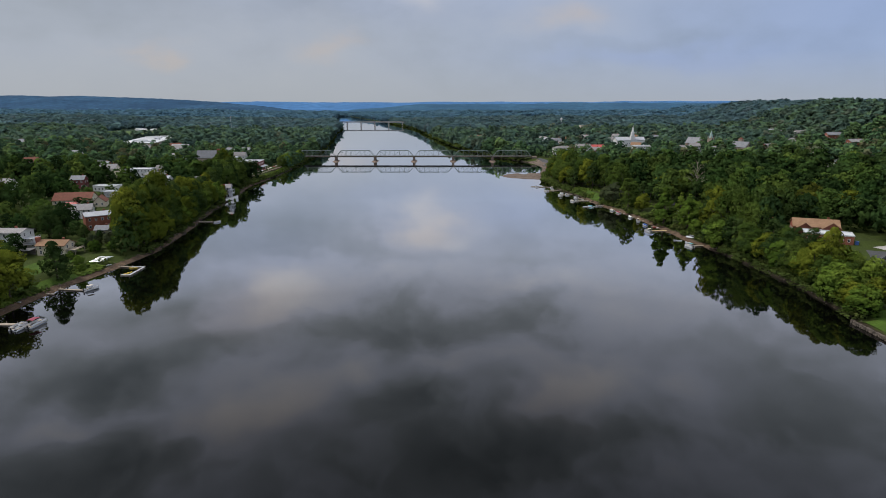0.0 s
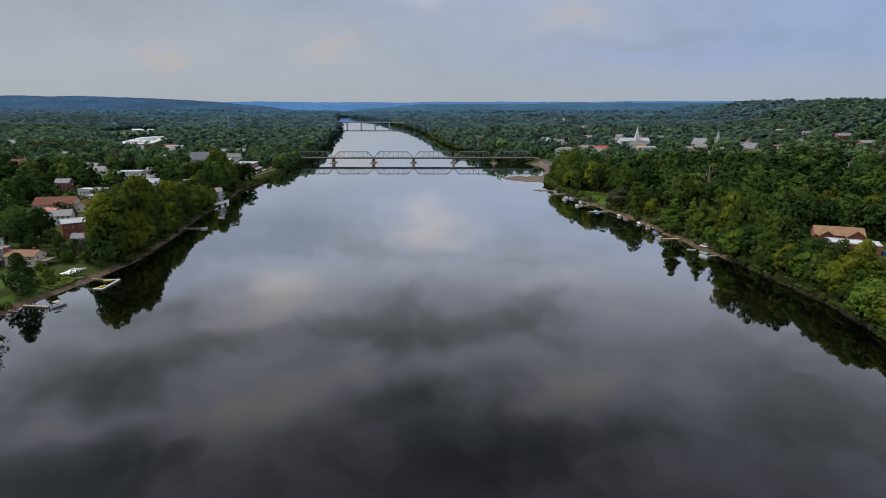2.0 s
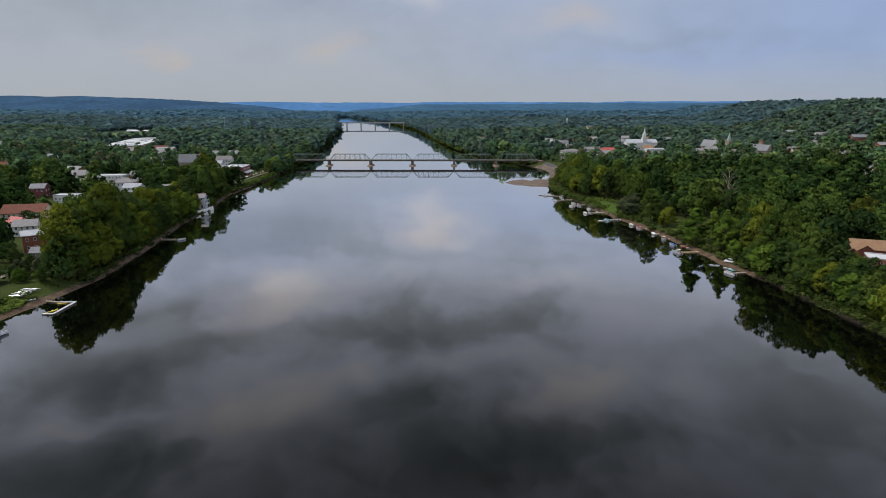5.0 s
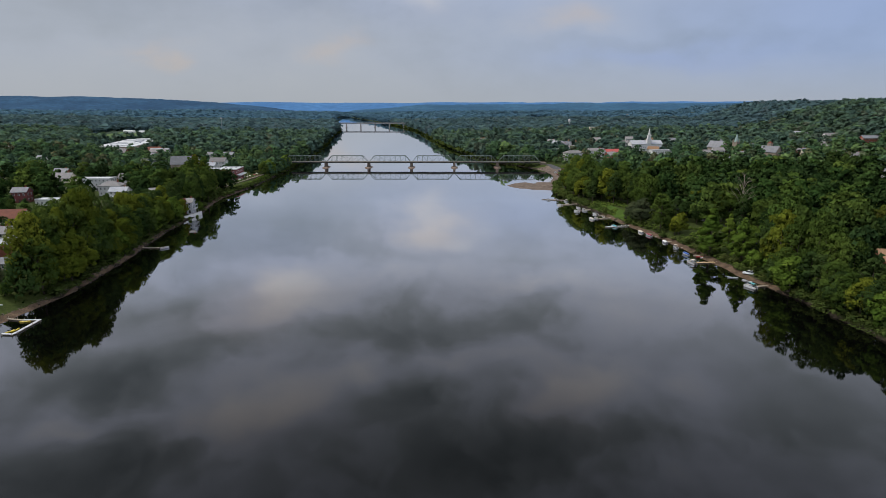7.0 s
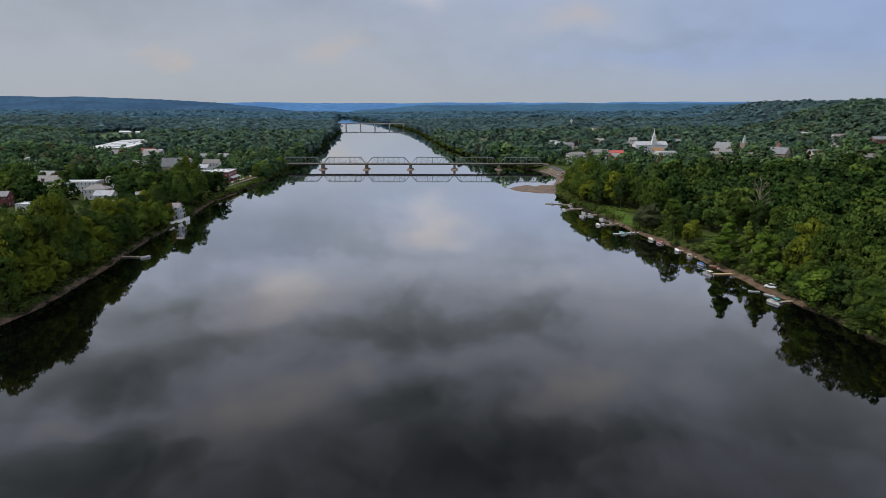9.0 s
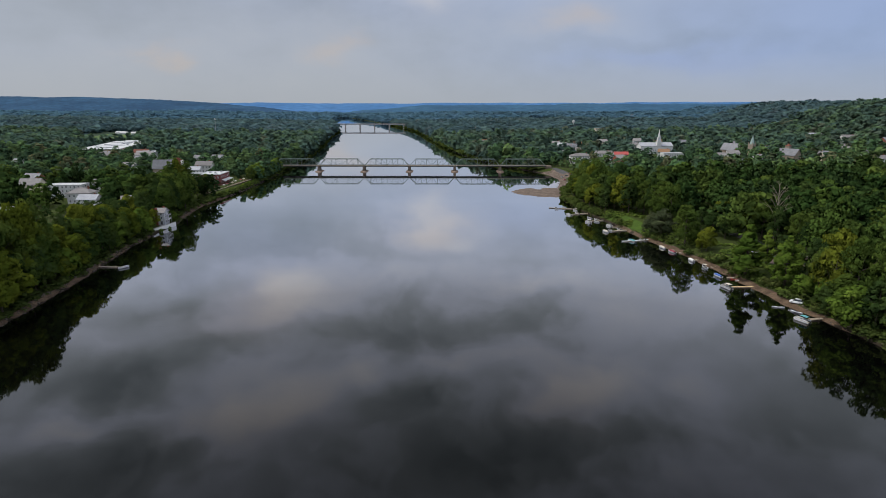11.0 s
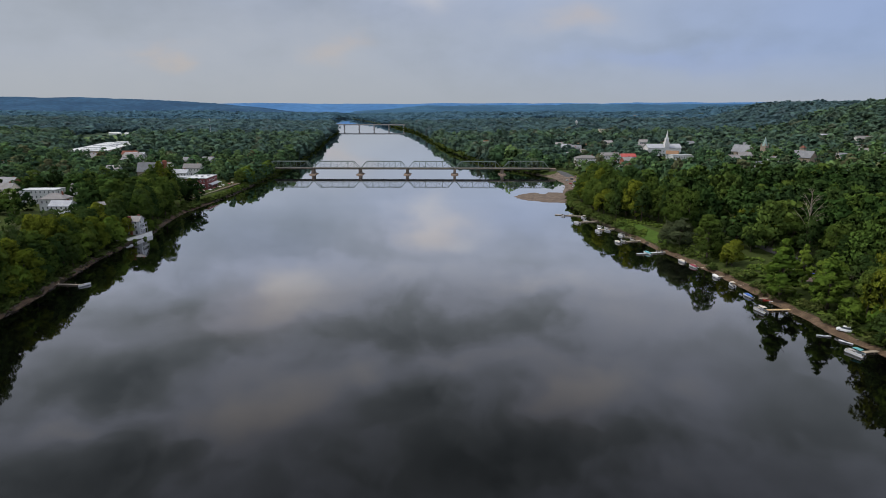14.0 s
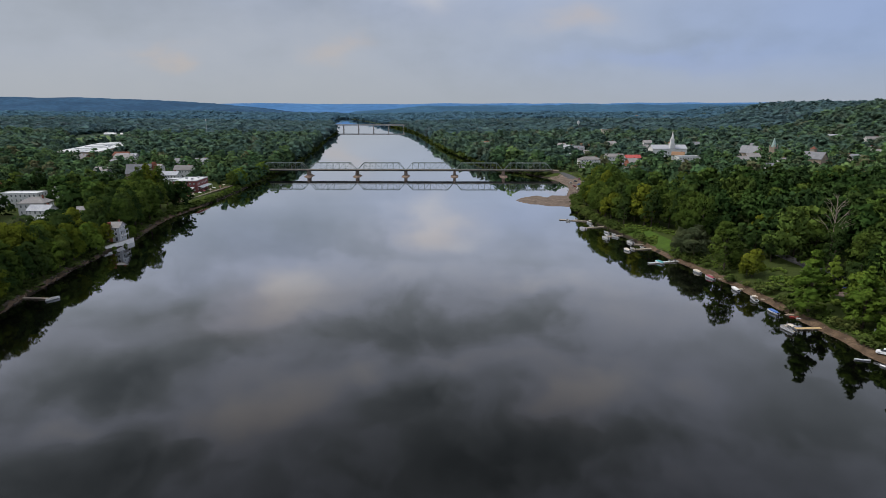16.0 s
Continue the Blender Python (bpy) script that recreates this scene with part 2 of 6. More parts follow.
def ground_material():
    m, nt, p, out = shader("river_land")
    geo = nt.nodes.new("ShaderNodeNewGeometry")
    sep = nt.nodes.new("ShaderNodeSeparateXYZ")
    nt.links.new(geo.outputs["Position"], sep.inputs[0])
    grass = mixed(nt, contrast(nt, noise_at(nt, 12.0).outputs[0], 0.35, 0.65), (0.034, 0.050, 0.010), (0.026, 0.036, 0.011))
    grass = mixed(nt, contrast(nt, noise_at(nt, 0.9).outputs[0], 0.4, 0.7), grass, (0.044, 0.056, 0.016))
    soil = mixed(nt, contrast(nt, noise_at(nt, 3.0).outputs[0], 0.3, 0.7), (0.048, 0.036, 0.025), (0.028, 0.021, 0.015))
    soil = mixed(nt, contrast(nt, noise_at(nt, 0.4).outputs[0], 0.4, 0.7), soil, (0.062, 0.048, 0.035))
    n = noise_at(nt, 4.0)
    add = nt.nodes.new("ShaderNodeMath")
    add.operation = "MULTIPLY_ADD"
    nt.links.new(n.outputs[0], add.inputs[0])
    add.inputs[1].default_value = 1.6
    nt.links.new(sep.outputs[2], add.inputs[2])
    col = mixed(nt, contrast(nt, add.outputs[0], 1.3, 2.0), soil, grass)
    # low soil darkened: damp edge plus overhanging leaves' shade put into the colour
    wet_shaded = contrast(nt, sep.outputs[2], 1.2, 0.2)
    col = mixed(nt, wet_shaded, col, (0.022, 0.018, 0.013))
    # upstream the banks are overgrown and the land wooded; haze tinted into its green
    col = mixed(nt, contrast(nt, sep.outputs[1], 850, 1300), col, mixed(nt, contrast(nt, noise_at(nt, 60.0).outputs[0], 0.35, 0.65), (0.032, 0.050, 0.030), (0.026, 0.042, 0.028)))
    nt.links.new(col, p.inputs["Base Color"])
    p.inputs["Roughness"].default_value = 0.95
    p.inputs["Specular IOR Level"].default_value = 0.05
    bn = nt.nodes.new("ShaderNodeBump")
    bn.inputs["Distance"].default_value = 0.15
    nt.links.new(noise_at(nt, 0.8).outputs[0], bn.inputs["Height"])
    nt.links.new(bn.outputs[0], p.inputs["Normal"])
    return m


WATER, LAND = water_material(), ground_material()
LEAF = [
    foliage("leaf_mid_green", (0.046, 0.070, 0.014), (0.090, 0.122, 0.023)),
    foliage("leaf_deep_green", (0.027, 0.044, 0.013), (0.052, 0.079, 0.021)),
    foliage("leaf_yellow_green", (0.078, 0.094, 0.011), (0.145, 0.160, 0.019)),
    foliage("leaf_blue_green", (0.030, 0.045, 0.016), (0.055, 0.076, 0.028)),
    foliage("leaf_grey_green", (0.050, 0.060, 0.027), (0.085, 0.096, 0.046)),
    foliage("leaf_fresh_green", (0.060, 0.098, 0.014), (0.125, 0.172, 0.026)),
    foliage("leaf_autumn", (0.066, 0.072, 0.012), (0.112, 0.112, 0.018)),
]
TONES = ((0.018, 0.032, 0.011), (0.040, 0.070, 0.018), (0.082, 0.118, 0.024), (0.030, 0.050, 0.018), (0.098, 0.128, 0.026), (0.020, 0.034, 0.011), (0.046, 0.074, 0.020), (0.034, 0.056, 0.020), (0.100, 0.078, 0.026))
WOODS_NEAR = foliage("woods_leaf", None, None, None, 5.0, tuple((c[0] * 1.2 + 0.002, c[1] * 1.2 + 0.004, c[2] * 1.15 + 0.001) for c in TONES[:-1]), 0.6)
# air haze mixed into the leaf colours: bluer, paler, flatter with distance
WOODS_TOWN = foliage("woods_leaf_town_hazed", None, None, None, 9.0, tuple((c[0] * 1.5 + 0.028, c[1] * 1.5 + 0.046, c[2] * 1.6 + 0.040) for c in TONES), 0.78)
WOODS_MID = foliage("woods_leaf_mid_hazed", None, None, None, 16.0, tuple((c[0] * 1.2 + 0.070, c[1] * 1.2 + 0.110, c[2] * 1.2 + 0.105) for c in TONES), 0.9, 0.3)
WOODS_BACK = foliage("woods_leaf_back_hazed", None, None, None, 30.0, tuple((c[0] * 0.6 + 0.094, c[1] * 0.6 + 0.158, c[2] * 0.6 + 0.190) for c in TONES), 0.95, 0.45)
WOODS_FAR = foliage("woods_leaf_far_hazed", None, None, None, 60.0, tuple((c[0] * 0.3 + 0.086, c[1] * 0.3 + 0.168, c[2] * 0.3 + 0.245) for c in TONES), 0.97, 0.5)
WEED = foliage("weed_leaf", (0.075, 0.105, 0.020), (0.145, 0.190, 0.038), None, 5.0)
SHRUB = foliage("shrub_leaf", (0.048, 0.068, 0.015), (0.122, 0.150, 0.038), (0.118, 0.118, 0.038), 4.0)
BARK = surface("bark", (0.10, 0.082, 0.062), (0.055, 0.045, 0.035), 0.95, 0.8, 0.1)
PALE_BARK = surface("pale_bark", (0.30, 0.25, 0.20), (0.18, 0.15, 0.12), 0.9, 0.8, 0.2)
BEACH = surface("beach_soil", (0.150, 0.104, 0.069), (0.060, 0.041, 0.027), 0.95, 3.0, 0.5, bump=0.08)
GRAVEL = surface("gravel", (0.205, 0.158, 0.122), (0.080, 0.062, 0.050), 0.95, 4.0, 0.6, bump=0.1)
ROCK = surface("river_rock", (0.15, 0.125, 0.10), (0.07, 0.058, 0.048), 0.9, 1.0, 0.2, vary=0.3)
ASPHALT = surface("asphalt", (0.085, 0.085, 0.088), (0.060, 0.060, 0.062), 0.9, 6.0, 0.4)
CONCRETE = surface("concrete", (0.42, 0.40, 0.37), (0.30, 0.285, 0.265), 0.9, 3.0, 0.3)
STEEL = surface("bridge_steel", (0.20, 0.25, 0.215), (0.13, 0.165, 0.145), 0.6, 2.5, 0.3, metal=0.2)
DARKSTEEL = surface("dark_girder_steel", (0.085, 0.090, 0.085), (0.055, 0.058, 0.055), 0.7, 2.5, 0.3)
STONE = surface("pier_stone", (0.22, 0.175, 0.14), (0.13, 0.105, 0.085), 0.95, 1.5, 0.3, bump=0.08, vary=0.15)
FOOTING = surface("pier_footing_stone", (0.25, 0.185, 0.14), (0.16, 0.12, 0.095), 0.95, 1.5, 0.3)
DECK = surface("deck_planking", (0.14, 0.125, 0.11), (0.09, 0.08, 0.072), 0.9, 2.0, 0.3)
WHITE = surface("white_paint", (0.66, 0.66, 0.64), (0.54, 0.54, 0.52), 0.6, 3.0, 0.4, vary=0.06)
CREAM = surface("cream_paint", (0.62, 0.56, 0.43), (0.52, 0.46, 0.35), 0.7, 3.0, 0.4, vary=0.08)
GREYWALL = surface("grey_siding", (0.40, 0.41, 0.42), (0.32, 0.33, 0.34), 0.7, 3.0, 0.4, vary=0.15)
BRICK = surface("brick_wall", (0.30, 0.115, 0.075), (0.21, 0.080, 0.055), 0.9, 2.0, 0.25, bump=0.02, vary=0.15)
DARKRED = surface("dark_red_cladding", (0.20, 0.055, 0.050), (0.13, 0.040, 0.038), 0.8, 2.0, 0.3)
FIELDSTONE = surface("fieldstone_wall", (0.36, 0.30, 0.235), (0.24, 0.20, 0.155), 0.95, 1.0, 0.3, bump=0.05)
SLATE = surface("slate_roof", (0.20, 0.205, 0.22), (0.13, 0.135, 0.145), 0.7, 3.0, 0.4, vary=0.2)
GREYROOF = surface("grey_shingle_roof", (0.27, 0.26, 0.25), (0.19, 0.18, 0.175), 0.85, 3.0, 0.4, vary=0.2)
BROWNROOF = surface("brown_shingle_roof", (0.28, 0.175, 0.105), (0.20, 0.12, 0.072), 0.85, 3.0, 0.4, vary=0.12)
TERRACOTTA = surface("terracotta_roof", (0.19, 0.080, 0.056), (0.13, 0.058, 0.042), 0.85, 3.0, 0.4)
WHITEROOF = surface("white_membrane_roof", (0.56, 0.57, 0.57), (0.42, 0.43, 0.43), 0.6, 5.0, 0.6)
TINROOF = surface("pale_metal_roof", (0.40, 0.41, 0.43), (0.31, 0.32, 0.34), 0.85, 4.0, 0.5)
REDROOF = surface("red_metal_roof", (0.42, 0.075, 0.060), (0.32, 0.055, 0.045), 0.6, 3.0, 0.4)
COPPER = surface("verdigris_copper", (0.30, 0.42, 0.38), (0.22, 0.30, 0.28), 0.7, 1.0, 0.2)
TIMBER = surface("weathered_timber", (0.40, 0.34, 0.26), (0.28, 0.235, 0.18), 0.9, 1.0, 0.2, vary=0.12)
NEWTIMBER = surface("yellow_timber", (0.52, 0.37, 0.19), (0.42, 0.29, 0.14), 0.8, 1.0, 0.2)
BLACK = surface("black_rubber", (0.022, 0.022, 0.024), None, 0.7, 1.0, 0.2)
DARK = surface("dark_frame", (0.045, 0.045, 0.050), None, 0.6, 1.0, 0.2)
ALU = surface("brushed_aluminium", (0.62, 0.63, 0.65), (0.50, 0.51, 0.53), 0.35, 0.6, 0.1, metal=0.8)
GEL = surface("white_gelcoat", (0.56, 0.57, 0.58), (0.44, 0.45, 0.46), 0.3, 1.5, 0.2)
TAN = surface("tan_canvas", (0.55, 0.50, 0.42), (0.46, 0.41, 0.34), 0.9, 0.8, 0.2)
TEAL = surface("teal_canvas", (0.11, 0.33, 0.33), (0.08, 0.25, 0.26), 0.8, 0.8, 0.2)
BLUE = surface("blue_canvas", (0.06, 0.14, 0.38), (0.045, 0.10, 0.28), 0.8, 0.8, 0.2)
MAROON = surface("maroon_canvas", (0.28, 0.05, 0.075), (0.20, 0.04, 0.055), 0.8, 0.8, 0.2)
YELLOW = surface("yellow_plastic", (0.62, 0.47, 0.04), (0.50, 0.37, 0.03), 0.5, 0.8, 0.2)
REDPLASTIC = surface("red_plastic", (0.45, 0.06, 0.04), None, 0.5, 0.8, 0.2)
CARPAINT = [surface("car_paint_" + n, c, tuple(v * 0.9 for v in c), 0.25, 1.0, 0.2) for n, c in
            (("white", (0.75, 0.76, 0.77)), ("silver", (0.42, 0.43, 0.45)), ("dark", (0.05, 0.055, 0.065)), ("red", (0.33, 0.04, 0.04)), ("blue", (0.06, 0.12, 0.26)))]


def glass_material(name, tint):
    m, nt, p, out = shader(name)
    p.inputs["Base Color"].default_value = (*tint, 1)
    p.inputs["Roughness"].default_value, p.inputs["IOR"].default_value = 0.06, 1.5
    p.inputs["Specular IOR Level"].default_value = 0.8
    return m


PANE = glass_material("window_glass", (0.035, 0.042, 0.050))


# ---- mesh helpers ----
class Solid:
    """Vertices and faces of one part."""

    def __init__(self):
        self.v, self.f = [], []

    def add(self, verts, faces, m=None):
        k = len(self.v)
        self.v += [tuple(m @ Vector(p)) if m is not None else tuple(p) for p in verts]
        self.f += [tuple(i + k for i in f) for f in faces]
        return self

    def box(self, cx, cy, z0, sx, sy, sz, m=None):
        x, y = sx / 2, sy / 2
        vs = [(cx + a * x, cy + b * y, z0 + c * sz) for c in (0, 1) for a, b in ((-1, -1), (1, -1), (1, 1), (-1, 1))]
        return self.add(vs, [(3, 2, 1, 0), (4, 5, 6, 7), (0, 1, 5, 4), (1, 2, 6, 5), (2, 3, 7, 6), (3, 0, 4, 7)], m)

    def rings(self, rings, cap=True):
        """Rings of points, each of the same count, joined into a skin."""
        n, k = len(rings[0]), len(self.v)
        for r in rings:
            self.v += [tuple(p) for p in r]
        for i in range(len(rings) - 1):
            for j in range(n):
                a, b = k + i * n + j, k + i * n + (j + 1) % n
                self.f.append((a, b, b + n, a + n))
        if cap:
            self.f.append(tuple(range(k + n - 1, k - 1, -1)))
            self.f.append(tuple(range(k + (len(rings) - 1) * n, k + len(rings) * n)))
        return self

    def tube(self, p, q, r0, r1=None, sides=6):
        p, q = Vector(p), Vector(q)
        r1 = r0 if r1 is None else r1
        axis = (q - p).normalized()
        u = axis.orthogonal().normalized()
        w = axis.cross(u)
        ring = lambda c, r: [c + (u * math.cos(2 * math.pi * i / sides) + w * math.sin(2 * math.pi * i / sides)) * r for i in range(sides)]
        return self.rings([ring(p, r0), ring(q, r1)])

    def beam(self, p, q, wide, high):
        """A square bar from p to q."""
        p, q = Vector(p), Vector(q)
        axis = (q - p).normalized()
        side = axis.cross(Vector((0, 0, 1)))
        side = (side if side.length > 1e-4 else Vector((1, 0, 0))).normalized()
        up = side.cross(axis)
        ring = lambda c: [c + side * a * wide / 2 + up * b * high / 2 for a, b in ((-1, -1), (1, -1), (1, 1), (-1, 1))]
        return self.rings([ring(p), ring(q)])

    def mesh(self, name, material, smooth=False):
        me = bpy.data.meshes.new(name)
        me.from_pydata(self.v, [], self.f)
        me.materials.append(material)
        if smooth:
            me.polygons.foreach_set("use_smooth", [True] * len(me.polygons))
        me.update()
        return me


def part(name, solid, material, parent=None, label="", at=None, smooth=False):
    me = solid if isinstance(solid, bpy.types.Mesh) else solid.mesh(name, material, smooth)
    ob = new(name, me)
    ob.parent = parent
    if at is not None:
        ob.matrix_basis = at
    return tagged(ob, label)


def thing(name, m, label, category, group="", kind=""):
    ob = new(name)
    ob.empty_display_size = 0.5
    ob.matrix_basis = m
    return tagged(ob, label, category, group, kind)


# ---- lie of the land ----
LEFT_Y = [-600, 0, 200, 230, 262, 300, 335, 365, 390, 420, 455, 477, 513, 548, 600, 670, 745, 853, 967, 1184, 1580, 1809, 2000, 2400, 3100, 3500]
LEFT_X = [-172, -172, -173, -172, -165, -162, -166, -170, -175, -180, -183, -184, -190, -195, -194, -195, -198, -205, -215, -247, -308, -334, -380, -470, -620, -640]
RIGHT_Y = [-600, 0, 180, 220, 242, 263, 285, 310, 330, 365, 405, 425, 450, 480, 510, 545, 586, 612, 660, 720, 755, 787, 825, 854, 934, 1095, 1275, 1537, 1691, 1809, 2000, 2400, 3100, 3500]
RIGHT_X = [142, 143, 144, 146, 147, 145, 142, 138, 131, 127, 122, 117, 111, 106, 101, 93, 90, 93, 97, 107, 104, 97, 80, 63, 33, -3, -32, -70, -92, -113, -158, -262, -480, -600]


def bank_left(y):
    return float(np.interp(y, LEFT_Y, LEFT_X)) + 1.2 * noise.noise((7.1, y * 0.06, 0)) + 0.6 * noise.noise((3.3, y * 0.21, 0))


def bank_right(y):
    return float(np.interp(y, RIGHT_Y, RIGHT_X)) + 1.2 * noise.noise((1.7, y * 0.06, 5)) + 0.6 * noise.noise((8.3, y * 0.21, 5))


def smooth(a, b, x):
    t = min(1.0, max(0.0, (x - a) / (b - a)))
    return t * t * (3 - 2 * t)


def beach_left(y):
    return float(np.interp(y, [0, 180, 200, 270, 300, 340, 500, 540, 580, 620, 1200], [4, 5, 6.5, 6, 3.6, 2.8, 2.4, 6, 7, 2.0, 0.6]))


def beach_right(y):
    return float(np.interp(y, [0, 295, 315, 340, 400, 470, 520, 600, 650, 690, 770, 800, 1200], [0.8, 0.8, 4.5, 8, 6, 4.0, 1.5, 0.8, 5, 15, 14, 2, 0.6]))


def hill(x, y):
    """The wooded hill behind the right-hand town."""
    crest = float(np.interp(y, [200, 600, 1000, 1400, 2000, 2700, 3600], [760, 660, 700, 800, 950, 1180, 1500]))
    rise = smooth(crest - 190, crest + 70, x) * float(np.interp(y, [100, 500, 900, 1500, 2300, 3300], [18, 43, 52, 54, 50, 30]))
    return rise * (1 + 0.10 * noise.noise((x * 0.004, y * 0.004, 2)) + 0.05 * noise.noise((x * 0.014, y * 0.014, 4)))


def ground_z(x, y):
    l, r = bank_left(y), bank_right(y)
    if l < x < r:
        d = min(x - l, r - x)
        return -0.3 - 2.5 * smooth(0, 12, d)
    if x <= l:
        d, bw, top = l - x, beach_left(y), 4.2
        far = 3.5 * smooth(40, 350, d) + 9.0 * smooth(400, 1000, d) + 8 * smooth(900, 2500, d)
    else:
        d, bw, top = x - r, beach_right(y), 4.4
        far = 3.0 * smooth(30, 250, d) + 3.0 * smooth(150, 400, d) + hill(x, y)
    far += 11 * (noise.noise((x * 0.0022, y * 0.0035, 12)) + 0.25) * smooth(300, 700, d) * smooth(1150, 1700, y)
    z = -0.3 + 1.7 * smooth(0, bw, d) + (top - 1.4) * smooth(bw, bw + 13, d) + far
    return z + 0.35 * noise.noise((x * 0.05, y * 0.05, 9)) * smooth(2, 20, d) + 1.5 * noise.noise((x * 0.008, y * 0.008, 3)) * smooth(60, 300, d)


def build_ground():
    rows = list(range(-600, 100, 35)) + list(range(100, 1000, 6)) + list(range(1000, 2000, 25)) + list(range(2000, 4990, 80)) + [4990]
    off = [0, 1.2, 2.5, 4, 6, 8, 10, 13, 16, 20, 25, 32, 42, 55, 75, 100, 130, 165, 205, 250, 300, 350, 400, 450, 510, 580, 660, 750, 860, 1000, 1200, 1500, 1900, 2400, 3000, 3800, 4800]
    verts, n = [], 0
    for y in rows:
        l, r = bank_left(y), bank_right(y)
        xs = [l - d for d in reversed(off)] + [l + (r - l) * k for k in (0.04, 0.15, 0.5, 0.85, 0.96)] + [r + d for d in off]
        n = len(xs)
        verts += [(x, y, ground_z(x, y)) for x in xs]
    faces = [(i * n + j, i * n + j + 1, (i + 1) * n + j + 1, (i + 1) * n + j) for i in range(len(rows) - 1) for j in range(n - 1)]
    s = Solid()
    s.v, s.f = verts, faces
    ob = part("ground", s, LAND, None, "", None, True)
    tagged(ob, "grassy river land with bare brown beaches along the water", "ground", "", "structure")


build_ground()
s = Solid()
s.add([(-1400, -600, 0), (600, -600, 0), (600, 3500, 0), (-1400, 3500, 0)], [(0, 1, 2, 3)])
tagged(part("water", s, WATER), "calm dark river mirroring a cloudy sky", "river", "", "structure")


def ridge(name, x0, x1, y, heights, depth, material, label, rough=6.0):
    """A long far hill: its crest over [x0, x1], falling towards the camera and behind."""
    s, n = Solid(), 160
    rows = []
    for i in range(n + 1):
        u = i / n
        x = x0 + (x1 - x0) * u
        top = float(np.interp(u, np.linspace(0, 1, len(heights)), heights))
        top += rough * noise.noise((x * 0.004, y * 0.01, 1)) + 0.5 * rough * noise.noise((x * 0.02, y, 2)) + 0.35 * rough * noise.noise((x * 0.09, y, 6))
        rows.append([(x, y - depth, 0), (x, y - depth * 0.55, top * 0.45), (x, y - depth * 0.25, top * 0.8), (x, y, top), (x, y + 60, top * 0.7)])
    for r in rows:
        s.v += r
    s.f = [(i * 5 + j, (i + 1) * 5 + j, (i + 1) * 5 + j + 1, i * 5 + j + 1) for i in range(n) for j in range(4)]
    tagged(part(name, s, material), label, "hills", "", "structure")


# the blue of these ridges is distance haze put into their base colours
FAR_HAZE = surface("far_hills_blue_haze", (0.062, 0.160, 0.32), (0.046, 0.125, 0.26), 1.0, 300.0, 60.0)
MID_HAZE = surface("far_hills_green_blue_haze", (0.040, 0.108, 0.175), (0.022, 0.064, 0.112), 1.0, 260.0, 34.0)
LEFT_HAZE = surface("far_ridge_blue_green_haze", (0.030, 0.082, 0.145), (0.013, 0.042, 0.085), 1.0, 220.0, 30.0)
ridge("backdrop_far", -4200, 4400, 4850, [84, 82, 80, 84, 80, 82, 80, 86, 88, 84, 80], 500, FAR_HAZE, "far hills on the horizon tinted blue for haze")
ridge("backdrop_ridge", -4800, -900, 4300, [118, 128, 128, 131, 130, 126, 120, 106, 84, 46, 5], 900, LEFT_HAZE, "long wooded ridge tinted blue-green for haze")
ridge("backdrop_middle", -700, 3600, 4250, [30, 62, 68, 72, 74, 78, 74, 76, 70, 64], 700, MID_HAZE, "low wooded hills tinted blue-green for haze")


# ---- main bridge ----
BRIDGE_Y, SPAN, DECK_Z, TRUSS = 801.0, 53.4, 7.6, 7.4


